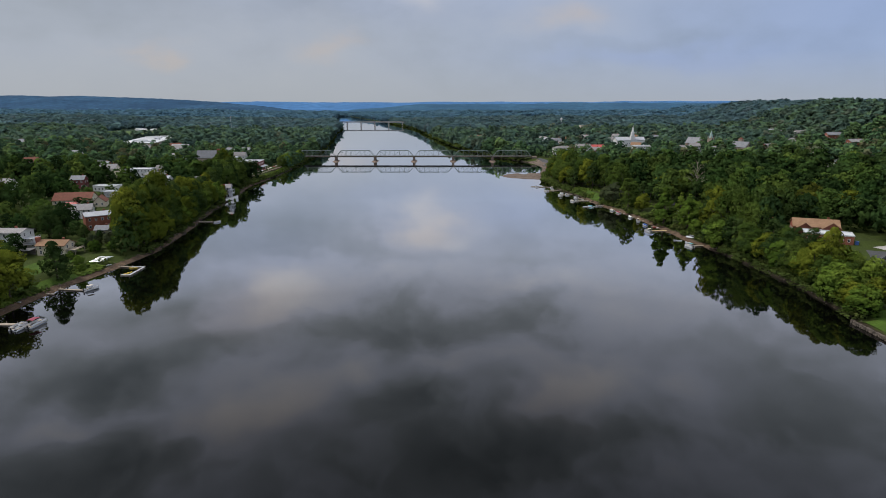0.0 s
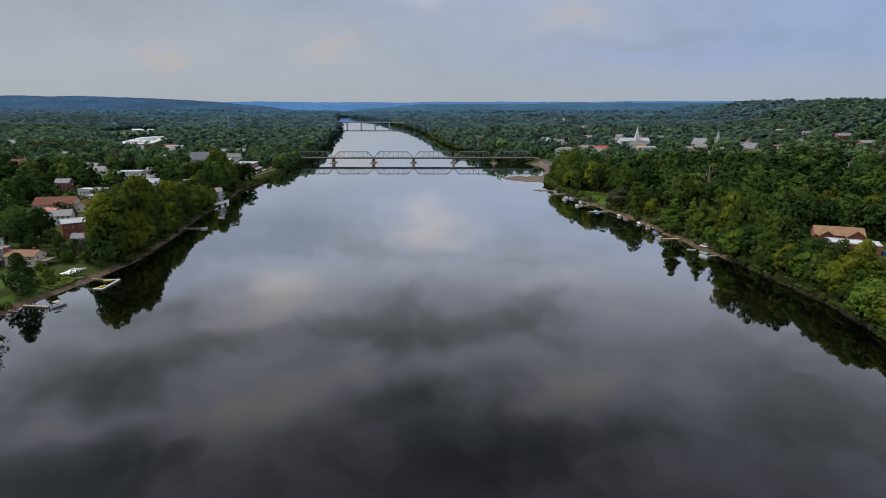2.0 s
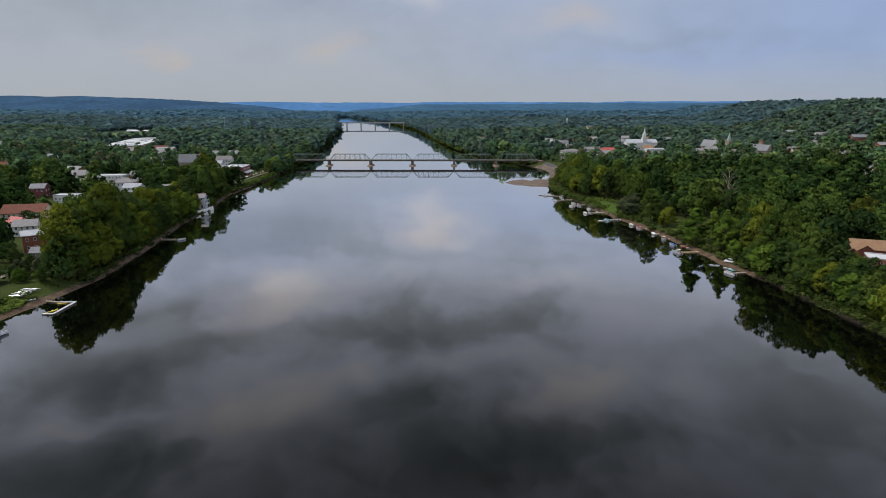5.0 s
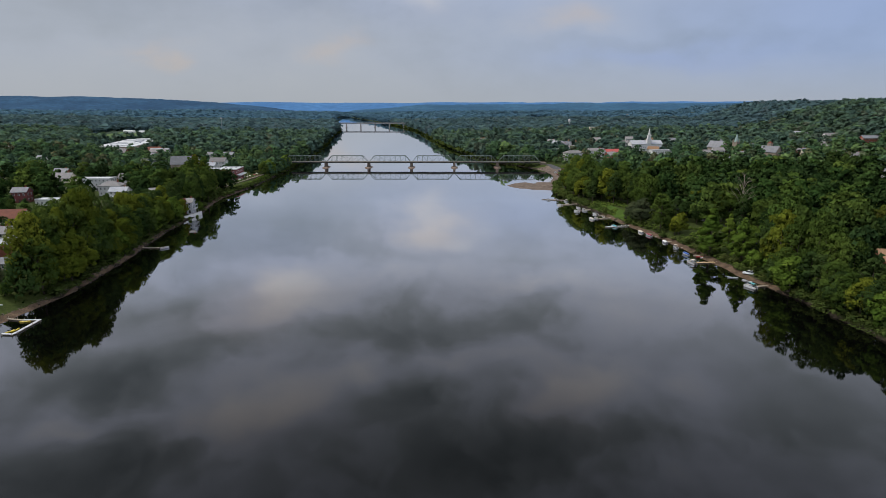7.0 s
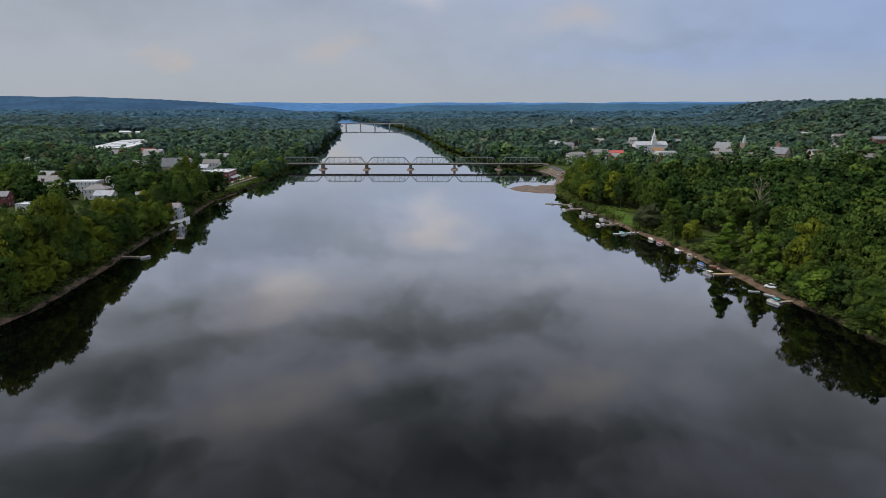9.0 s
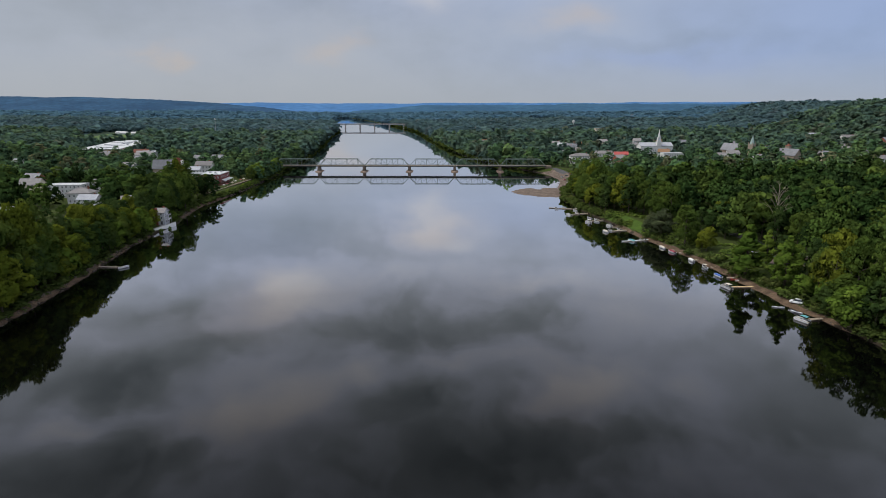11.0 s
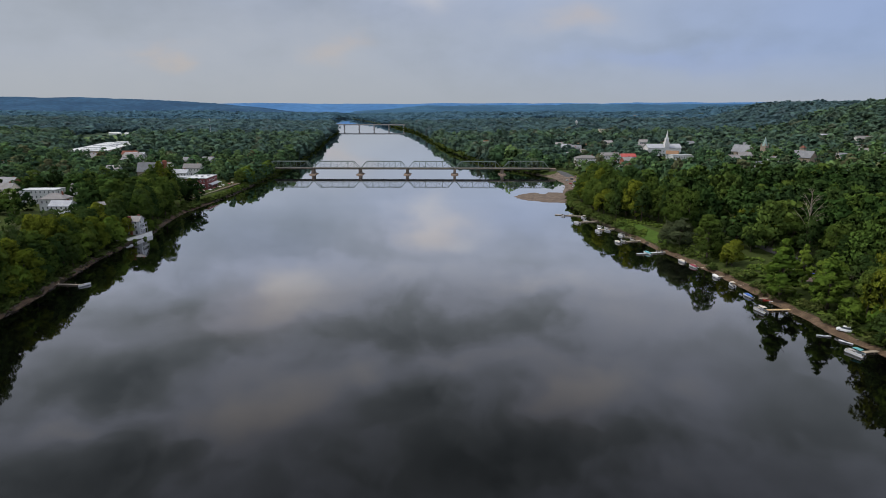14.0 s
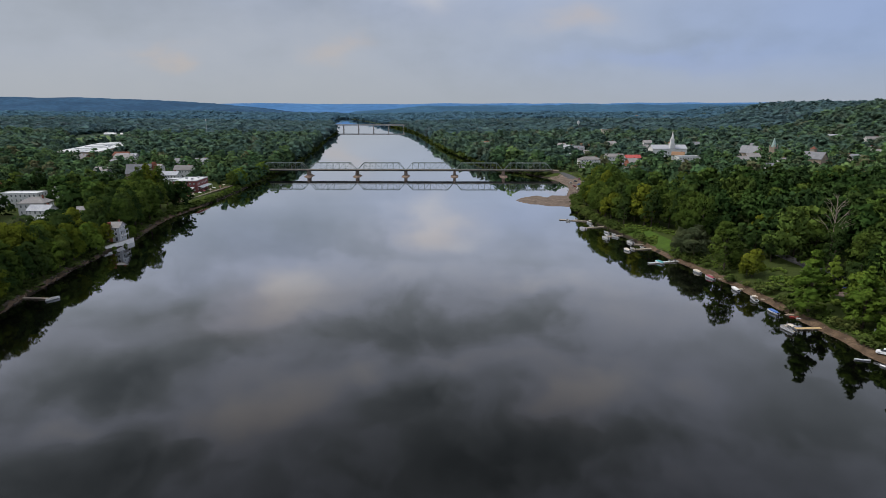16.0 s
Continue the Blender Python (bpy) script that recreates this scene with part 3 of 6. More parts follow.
def truss_bridge():
    b = thing("truss_bridge", pose(0, BRIDGE_Y, 0), "grey-green steel truss road bridge of six spans on stone piers", "bridge")
    x0 = -4 * SPAN
    part("deck", Solid().box(x0 + 3 * SPAN, 0, DECK_Z - 0.45, 6 * SPAN, 6.6, 0.45), DECK, b, "dark road deck")
    for y in (-3.1, 3.1):
        part("floor_girder", Solid().box(x0 + 3 * SPAN, y, DECK_Z - 1.75, 6 * SPAN, 0.35, 1.45), DARKSTEEL, b)
    part("walkway", Solid().box(x0 + 3 * SPAN, -4.4, DECK_Z - 0.3, 6 * SPAN, 1.9, 0.22), TIMBER, b, "timber footway along the bridge side")
    rail = Solid()
    for z in (0.5, 1.1):
        rail.beam((x0, -5.3, DECK_Z + z), (x0 + 6 * SPAN, -5.3, DECK_Z + z), 0.10, 0.10)
    for i in range(181):
        rail.box(x0 + i * SPAN / 30, -5.3, DECK_Z - 0.2, 0.1, 0.1, 1.3)
    part("handrail", rail, STEEL, b)
    frame_side, panel = Solid(), SPAN / 8
    for side in (-3.4, 3.4):
        base, top = DECK_Z - 0.3, DECK_Z - 0.3 + TRUSS
        e = 0.9
        xs = [e + (SPAN - 2 * e) * i / 8 for i in range(9)]
        frame_side.beam((xs[0], side, base), (xs[8], side, base), 0.35, 0.45)
        frame_side.beam((xs[1], side, top), (xs[7], side, top), 0.42, 0.45)
        frame_side.beam((xs[0], side, base), (xs[1], side, top), 0.42, 0.45)
        frame_side.beam((xs[8], side, base), (xs[7], side, top), 0.42, 0.45)
        for i in range(1, 8):
            frame_side.beam((xs[i], side, base), (xs[i], side, top), 0.26, 0.26)
        for i in range(1, 4):
            frame_side.beam((xs[i], side, top), (xs[i + 1], side, base), 0.12, 0.16)
            frame_side.beam((xs[8 - i], side, top), (xs[7 - i], side, base), 0.12, 0.16)
    truss_mesh = frame_side.mesh("truss", STEEL)
    e = 0.9
    xs = [e + (SPAN - 2 * e) * i / 8 for i in range(9)]
    strut_mesh = Solid().beam((0, -3.4, DECK_Z - 0.3 + TRUSS), (0, 3.4, DECK_Z - 0.3 + TRUSS), 0.22, 0.3).mesh("strut", STEEL)
    lateral_mesh = Solid().beam((0, -3.4, DECK_Z - 0.3 + TRUSS), (xs[2] - xs[1], 3.4, DECK_Z - 0.3 + TRUSS), 0.08, 0.08).mesh("lateral", STEEL)
    for k in range(6):
        span = part("truss_span", truss_mesh, STEEL, b, "", pose(x0 + k * SPAN, 0, 0))
        for i in range(1, 8):
            part("strut", strut_mesh, STEEL, span, "", pose(xs[i], 0, 0))
            if i < 7:
                part("lateral", lateral_mesh, STEEL, span, "", pose(xs[i], 0, 0))
    # piers with cutwaters and flared footings
    def oval(cx, w, l, z, nose):
        return [(cx + w * a, l * c + nose * n, z) for a, c, n in ((0, -1, -1), (1, -1, 0), (1, 1, 0), (0, 1, 1), (-1, 1, 0), (-1, -1, 0))]
    pier = Solid().rings([oval(0, 1.75, 4.6, -2.5, 2.0), oval(0, 1.55, 4.2, 2.2, 1.8), oval(0, 1.35, 3.9, 5.9, 1.5)])
    pier.rings([oval(0, 1.75, 4.2, 5.9, 1.7), oval(0, 1.75, 4.2, 6.4, 1.7)])
    pier_mesh = pier.mesh("pier", STONE)
    foot = Solid().rings([oval(0, 4.6, 7.6, -1.5, 3.4), oval(0, 4.1, 7.0, 0.35, 3.0), oval(0, 2.2, 5.2, 1.35, 2.0)])
    foot_mesh = foot.mesh("footing", FOOTING)
    for k in range(1, 6):
        p = part("pier", pier_mesh, STONE, b, "tapered stone masonry pier", pose(x0 + k * SPAN, 0, 0))
        part("footing", foot_mesh, FOOTING, p, "brown stone apron at the waterline")
    for x in (x0 - 3.0, x0 + 6 * SPAN + 3.0):
        part("abutment", Solid().box(x, 0, -2, 7, 11, DECK_Z + 1.3), STONE, b)


truss_bridge()


def far_bridge():
    b = thing("girder_bridge", pose(-242, 2020, 0, 0, 0, -1), "long pale girder road bridge on slender concrete piers", "bridge")
    part("girder", Solid().box(0, 0, 12.4, 312, 11, 1.7), GREYWALL, b)
    part("deck", Solid().box(0, 0, 14.1, 312, 13, 0.5), CONCRETE, b)
    for y in (-6.3, 6.3):
        part("parapet", Solid().box(0, y, 14.6, 312, 0.4, 1.1), CONCRETE, b)
    p = Solid()
    p.box(0, 0, -3, 2.4, 9, 14.4).box(0, 0, 11.4, 3.2, 12, 1.0).box(0, 0, -3, 4.2, 11, 4.2)
    pm = p.mesh("pier", CONCRETE)
    for k in range(-3, 3):
        part("pier", pm, CONCRETE, b, "", pose(k * 47.0 - 19.0 + 2.0, 0, 0))


far_bridge()


# ---- buildings ----
HOUSES = []   # x, y, radius, length kept open towards the river's lower reach


def bars(w, h, t, depth):
    s = Solid()
    s.box(0, -depth / 2, 0, w, depth, t).box(0, -depth / 2, h - t, w, depth, t)
    s.box(-w / 2 + t / 2, -depth / 2, t, t, depth, h - 2 * t).box(w / 2 - t / 2, -depth / 2, t, t, depth, h - 2 * t)
    s.box(0, -depth / 2, h * 0.5 - t * 0.3, w - 2 * t, depth * 0.8, t * 0.6)
    return s


WINDOW = bars(1.25, 1.7, 0.13, 0.10).mesh("window", WHITE)
WINDOW_PANE = Solid().box(0, -0.02, 0.12, 1.0, 0.04, 1.46).mesh("pane", PANE)
DOOR = Solid().box(0, -0.06, 0, 1.1, 0.12, 2.1).box(0, -0.10, 0.2, 0.8, 0.06, 0.8).box(0, -0.10, 1.15, 0.8, 0.06, 0.75).mesh("door", DARK)


def roof_solid(kind, w, d, h, rh, over=0.55, th=0.28):
    s = Solid()
    a, b = w / 2 + over, d / 2 + over
    drop = rh * over / (d / 2)
    if kind == "gable":
        for sy in (-1, 1):
            s.add([(-a, sy * b, h - drop), (a, sy * b, h - drop), (a, 0, h + rh), (-a, 0, h + rh),
                   (-a, sy * b, h - drop + th), (a, sy * b, h - drop + th), (a, 0, h + rh + th), (-a, 0, h + rh + th)],
                  [(0, 1, 2, 3), (7, 6, 5, 4), (0, 4, 5, 1), (1, 5, 6, 2), (3, 7, 4, 0), (2, 6, 7, 3)])
    elif kind == "hip":
        r = max(0.3, w / 2 - d / 2)
        ring = lambda z: [(-a, -b, z), (a, -b, z), (a, b, z), (-a, b, z)]
        s.add(ring(h - 0.05) + ring(h + th) + [(-r, 0, h + rh + th), (r, 0, h + rh + th)],
              [(3, 2, 1, 0), (0, 1, 5, 4), (1, 2, 6, 5), (2, 3, 7, 6), (3, 0, 4, 7), (4, 5, 9, 8), (5, 6, 9), (6, 7, 8, 9), (7, 4, 8)])
    else:
        s.box(0, 0, h - 0.12, w + 0.1, d + 0.1, 0.24)
        for x, y, sx, sy in ((0, -d / 2, w + 0.4, 0.3), (0, d / 2, w + 0.4, 0.3), (-w / 2, 0, 0.3, d - 0.3), (w / 2, 0, 0.3, d - 0.3)):
            s.box(x, y, h + 0.12, sx, sy, 0.45)
    return s


def house(x, y, rot, w, d, h, kind, rh, wall, roof, label, floors=2, category="house", group="", chimney=True, keep=55, z=None, windows=True, name="house"):
    base = ground_z(x, y) if z is None else z
    HOUSES.append((x, y, max(w, d) * 0.55 + 2, keep))
    ob = thing(name, pose(x, y, base, 0, 0, rot), label, category, group)
    s = Solid().box(0, 0, -3.0, w, d, h + 3.0)
    if kind == "gable":
        s.add([(-w / 2, -d / 2, h), (-w / 2, d / 2, h), (-w / 2, 0, h + rh), (w / 2, -d / 2, h), (w / 2, d / 2, h), (w / 2, 0, h + rh)],
              [(0, 2, 1), (3, 4, 5), (0, 3, 5, 2), (1, 2, 5, 4)])
    part("wall", s, wall, ob)
    r = part("roof", roof_solid(kind, w, d, h, rh), roof, ob)
    if chimney:
        top = h + (rh + 0.9 if kind != "flat" else 1.4)
        c = Solid().box(w * 0.28, 0.6, h * 0.8, 0.9, 0.9, top - h * 0.8).box(w * 0.28, 0.6, top, 1.1, 1.1, 0.2)
        part("chimney", c, BRICK, r, "brick chimney")
    if windows:
        fh = h / floors
        def line(n, width, place):
            for f in range(floors):
                for i in range(n):
                    u = (i + 0.5) / n * width - width / 2
                    if f == 0 and i == n // 2 and place == "front":
                        part("door", DOOR, DARK, ob, "", pose(u, -d / 2, 0.05))
                        continue
                    zz = f * fh + fh * 0.32
                    m = {"front": pose(u, -d / 2, zz), "right": pose(w / 2, u, zz, 0, 0, 90), "left": pose(-w / 2, u, zz, 0, 0, -90)}[place]
                    win = part("window", WINDOW, WHITE, ob, "", m)
                    part("pane", WINDOW_PANE, PANE, win)
        line(max(2, round(w / 3.4)), w * 0.94, "front")
        line(max(1, round(d / 4.0)), d * 0.9, "right" if x < 0 else "left")
    return ob


def awning(ob, w, d, x, y, z, rot=0, mat=WHITEROOF):
    s = Solid()
    s.add([(-w / 2, 0, 0.9), (w / 2, 0, 0.9), (w / 2, -d, 0), (-w / 2, -d, 0), (-w / 2, 0, 1.05), (w / 2, 0, 1.05), (w / 2, -d, 0.15), (-w / 2, -d, 0.15)],
          [(3, 2, 1, 0), (4, 5, 6, 7), (0, 1, 5, 4), (1, 2, 6, 5), (2, 3, 7, 6), (3, 0, 4, 7)])
    a = part("awning", s, mat, ob, "white sloping awning on posts", pose(x, y, z, 0, 0, rot))
    for u in (-w / 2 + 0.2, 0, w / 2 - 0.2):
        part("post", Solid().box(u, -d + 0.2, -z, 0.18, 0.18, z + 0.05), WHITE, a)


def balcony(ob, w, d, x, y, z, rot=0, mat=TIMBER):
    a = part("balcony", Solid().box(0, -d / 2, z, w, d, 0.2), mat, ob, "", pose(x, y, 0, 0, 0, rot))
    s = Solid()
    for zz in (0.5, 1.0):
        s.beam((-w / 2, -d, z + zz), (w / 2, -d, z + zz), 0.08, 0.08)
    for i in range(int(w / 1.2) + 1):
        s.box(-w / 2 + i * 1.2, -d, z, 0.09, 0.09, 1.05)
    part("railing", s, mat, a)
    for u in (-w / 2 + 0.15, w / 2 - 0.15):
        part("post", Solid().box(u, -d + 0.15, -1, 0.2, 0.2, z + 1), mat, a)


# riverside town on the left-hand bank
LT, RT = "houses of the left-bank town", "houses of the right-bank town"
a = house(-236, 286, 0, 26, 10, 9.6, "gable", 1.5, WHITE, GREYROOF, "white three-storey clapboard house with a grey roof", 3, group=LT, keep=70)
for f in range(3):
    balcony(a, 6, 5.5, 13, -1.5, 0.4 + f * 3.0, 90, GREYWALL)
b = house(-203.5, 278, 0, 14, 9, 5.0, "gable", 2.0, CREAM, BROWNROOF, "cream riverside house with an orange-brown roof and deck", 2, group=LT, keep=60)
balcony(b, 8, 5, 7, 0, 2.6, 90)
part("side_chimney", Solid().box(-7.9, -1, -1, 1.7, 1.7, 9.4).box(-7.9, -1, 8.4, 1.9, 1.9, 0.25), BRICK, b, "broad red brick chimney")
part("porch", Solid().box(-13, -4.5, 2.9, 8, 5, 0.25).box(-16.6, -6.8, -1, 0.3, 0.3, 3.9).box(-13, -2.2, -1, 7.6, 0.3, 3.9), GREYROOF, b, "low grey-roofed porch")
house(-219, 341, 38, 14, 14, 8.4, "gable", 1.5, BRICK, TINROOF, "brick building with a low grey roof", 2, group=LT, keep=70)
house(-205, 322, 10, 7, 6, 3.4, "gable", 2.0, TIMBER, SLATE, "small weathered timber house among trees", 1, group=LT, keep=50)
house(-287, 428, 12, 26, 16, 3.6, "gable", 4.6, CREAM, TERRACOTTA, "wide house under a large terracotta roof", 1, group=LT, keep=130, chimney=False)
house(-262, 418, -70, 12, 8, 4, "gable", 3.4, CREAM, TERRACOTTA, "half-timbered gable wing with terracotta roof", 1, group=LT, keep=70, chimney=False)
house(-299, 492, 0, 20, 10, 4.6, "flat", 0, WHITE, WHITEROOF, "long low white flat-roofed building", 1, group=LT, keep=70, chimney=False)
house(-276, 462, 5, 18, 10, 4.2, "flat", 0, GREYWALL, TINROOF, "grey building with pale metal roof", 1, group=LT, keep=70, chimney=False)
house(-331, 505, 8, 11, 9, 8, "gable", 3.0, DARKRED, SLATE, "dark red house with a slate roof", 2, group=LT, keep=80)
house(-247, 372, 20, 12, 9, 6, "gable", 3.0, WHITE, GREYROOF, "white house with grey shingle roof", 2, group=LT, keep=60)
house(-264, 388, -15, 9, 8, 5, "gable", 2.5, WHITE, REDROOF, "small white house with a red roof", 1, group=LT, keep=60)
house(-312, 572, 4, 27, 12, 10, "flat", 0, WHITE, WHITEROOF, "long white three-storey building with rows of windows", 3, group=LT, keep=110, chimney=False)
house(-343, 574, 4, 16, 11, 10, "gable", 4.0, CREAM, GREYROOF, "cream house with tall chimney", 3, group=LT, keep=100)
house(-284, 545, 6, 17, 12, 8, "hip", 3.6, WHITE, GREYROOF, "white house under a broad grey hip roof", 2, group=LT, keep=80)
house(-268, 528, 0, 14, 9, 6, "gable", 3.0, WHITE, TINROOF, "white house with porch and pale roof", 2, group=LT, keep=80)
house(-256, 512, 0, 18, 8, 3.6, "flat", 0, WHITE, WHITEROOF, "low white flat-roofed garage", 1, group=LT, keep=70, chimney=False)
house(-238, 531, 25, 14, 8, 5, "gable", 3.0, GREYWALL, GREYROOF, "grey house with a shingle roof among trees", 2, group=LT, keep=60)
house(-305, 606, 0, 12, 9, 7, "gable", 3.0, WHITE, GREYROOF, "white gabled town house among trees", 2, group=LT)
house(-338, 712, 0, 16, 10, 8, "flat", 0, WHITE, WHITEROOF, "white flat-roofed building among trees", 2, group=LT, keep=90, chimney=False)
house(-352, 738, 0, 14, 10, 8, "gable", 3.0, GREYWALL, GREYROOF, "grey gabled town house among trees", 2, group=LT, keep=80)
house(-315, 771, 0, 14, 10, 8, "gable", 3.0, WHITE, GREYROOF, "white gabled town house among trees", 2, group=LT, keep=80)
house(-273, 716, 0, 16, 10, 7, "gable", 3.0, WHITE, TINROOF, "white house with a pale roof", 2, group=LT, keep=80)
house(-256, 690, 10, 12, 9, 6, "flat", 0, WHITE, WHITEROOF, "white flat-roofed building among trees", 2, group=LT, keep=70, chimney=False)
house(-276, 752, 0, 18, 10, 8, "gable", 4.0, WHITE, GREYROOF, "white house with grey roof", 2, group=LT, keep=80)
house(-404, 871, 0, 22, 12, 8, "gable", 4, WHITE, GREYROOF, "white gabled town house among trees", 2, group=LT, keep=110)
house(-420, 905, 10, 24, 12, 7, "gable", 3, GREYWALL, TINROOF, "grey hall with a pale roof", 2, group=LT, keep=110, chimney=False)
house(-440, 930, 0, 20, 12, 6, "gable", 4, CREAM, TERRACOTTA, "low house with a reddish roof", 1, group=LT, keep=110)
house(-676, 914, 10, 13, 10, 11, "gable", 5, CREAM, SLATE, "tall cream house with a dark roof", 3, group=LT, keep=140)
house(-630, 905, -8, 22, 12, 8, "gable", 4, GREYWALL, GREYROOF, "grey house with a wide roof", 2, group=LT, keep=130)
house(-490, 669, 12, 20, 11, 6, "gable", 4, WHITE, TERRACOTTA, "white house with a red-brown roof", 1, group=LT, keep=130)
house(-386, 491, 0, 14, 10, 6, "gable", 3, WHITE, GREYROOF, "white house with grey roof", 2, group=LT, keep=100)
wh = house(-518, 1010, 15, 55, 205, 6.5, "flat", 0, TIMBER, WHITEROOF, "long low building with a bright white flat roof", 1, "hall", keep=190, chimney=False, name="warehouse", z=10.5)
HOUSES[-1:] = [(-518 - 0.26 * k, 1010 + 0.97 * k, 30, 75) for k in (-85, -45, 0, 45, 85)]
for i in range(8):
    part("roof_section", Solid().box(-8 + 9 * (i % 2), -90 + i * 25, 6.6, 30 - 6 * (i % 3), 18, 0.7 + 0.6 * (i % 3)), WHITEROOF, wh, "raised white roof section")
    part("roof_unit", Solid().box(16 - 10 * (i % 3), -80 + i * 23, 6.6, 2.6, 2.6, 1.9).box(16 - 10 * (i % 3), -80 + i * 23, 8.5, 2.9, 2.9, 0.2), ALU, wh, "grey rooftop unit")
c = house(-301, 713, 8, 22, 11, 9, "gable", 8, FIELDSTONE, SLATE, "stone church with a steep slate roof and brick tower", 1, "church", keep=130, chimney=False, name="church")
part("tower", Solid().box(12.6, 3, -2, 3.4, 3.4, 19).box(12.6, 3, 17, 3.9, 3.9, 0.5).box(12.6, 3, 17.5, 3, 3, 1.0), BRICK, c, "square brick tower")

# restaurant above the bank with its terrace
r = house(-229, 661, 4, 20, 28, 9.6, "flat", 0, DARKRED, WHITEROOF, "dark red riverside restaurant with a white flat roof", 2, "restaurant", keep=120, chimney=False, name="restaurant", z=4.2)
awning(r, 16, 4, 0, -14, 3.6)
awning(r, 24, 4, 10, 1, 3.6, 90)
for dx, dy in ((-4, 2), (3, -4), (5, 6)):
    part("roof_vent", Solid().box(dx, dy, 9.8, 1.8, 1.8, 1.2).box(dx, dy, 11.0, 2.1, 2.1, 0.2), ALU, r, "grey rooftop unit")
house(-219, 604, 5, 9, 9, 5.2, "flat", 0, DARKRED, GREYROOF, "small dark red pavilion on the terrace", 1, group=LT, keep=70, chimney=False, z=4.0)
t = thing("terrace", pose(0, 0, 0), "pale paved restaurant terrace with a low wall and parasols", "terrace")
part("paving", Solid().add([(-222, 596, 4.15), (-209, 598, 4.15), (-204, 690, 4.15), (-214, 690, 4.15), (-222, 596, 2.0), (-209, 598, 2.0), (-204, 690, 2.0), (-214, 690, 2.0)],
                           [(0, 1, 2, 3), (7, 6, 5, 4), (0, 4, 5, 1), (1, 5, 6, 2), (2, 6, 7, 3), (3, 7, 4, 0)]), BEACH, t)
part("parapet", Solid().beam((-209, 598, 4.5), (-204, 690, 4.5), 0.3, 0.6), TIMBER, t, "low pale terrace wall")
for i in range(9):
    y = 604 + i * 9.5
    p = part("parasol", Solid().rings([[(1.5 * f * math.cos(k * math.pi / 4), 1.5 * f * math.sin(k * math.pi / 4), z) for k in range(8)] for f, z in ((1, 2.3), (0.98, 2.2), (0.05, 2.9))]),
             (WHITE, MAROON, TAN)[i % 3], t, "", pose(-211.5 + i * 0.45 + (i % 2), y, 4.15))
    part("pole", Solid().tube((0, 0, 0), (0, 0, 2.4), 0.05), ALU, p)

# white house behind a river wall
w = house(-190.2, 477, 8, 7.0, 9, 7.6, "gable", 2.4, GREYWALL, GREYROOF, "pale grey house with brick chimney above a white river wall", 3, group=LT, keep=45, z=2.4)
balcony(w, 7, 1.7, 3.5, 0, 2.6, 90, WHITE)
balcony(w, 7, 1.7, 3.5, 0, 5.1, 90, GREYWALL)
part("chimney", Solid().box(-1.2, -4.9, -1, 1.5, 0.9, 11.6).box(-1.2, -4.9, 10.6, 1.8, 1.2, 0.25), BRICK, w, "tall red brick chimney")
wall = thing("river_wall", pose(0, 0, 0), "white-painted retaining wall along the river bank", "wall")
part("wall", Solid().beam((-187, 455, 0.7), (-183.2, 481, 0.7), 0.7, 3.6), WHITE, wall)
part("wall", Solid().beam((-192, 457, 0.7), (-187, 455, 0.7), 0.7, 3.6), WHITE, wall)
part("coping", Solid().beam((-187, 455, 2.6), (-183.2, 481, 2.6), 0.95, 0.2), CONCRETE, wall)

bw_ = thing("bank_wall", pose(0, 0, 0), "low weathered stone wall holding up a lawn", "wall")
part("core", Solid().beam((142.9, 195, 0.0), (144.5, 165, 0.0), 0.5, 1.9).beam((144.5, 165, 0.0), (144.3, 140, 0.0), 0.5, 1.9), STONE, bw_, "mortared wall core")
wall_rng = random.Random(12)
stones = []
for k in range(6):
    q = Solid()
    ring = lambda f, z_: [(f * 0.5 * math.cos(a_ * 1.047) * wall_rng.uniform(0.8, 1.15), f * 0.62 * math.sin(a_ * 1.047) * wall_rng.uniform(0.8, 1.15), z_) for a_ in range(6)]
    stones.append(q.rings([ring(0.8, -0.32), ring(1.05, 0.0), ring(0.7, 0.34)]).mesh("stone", ROCK))
for i in range(150):
    y = 195 - (i % 50) * 1.1 + wall_rng.uniform(-0.2, 0.2)
    x = 142.6 + (195 - y) * 0.053 if y > 165 else 144.2 - (165 - y) * 0.008
    part("stone", stones[i % 6], ROCK, bw_, "", pose(x + wall_rng.uniform(-0.15, 0.1), y, -0.1 + 0.55 * (i // 50), 0, 0, wall_rng.uniform(0, 360)))

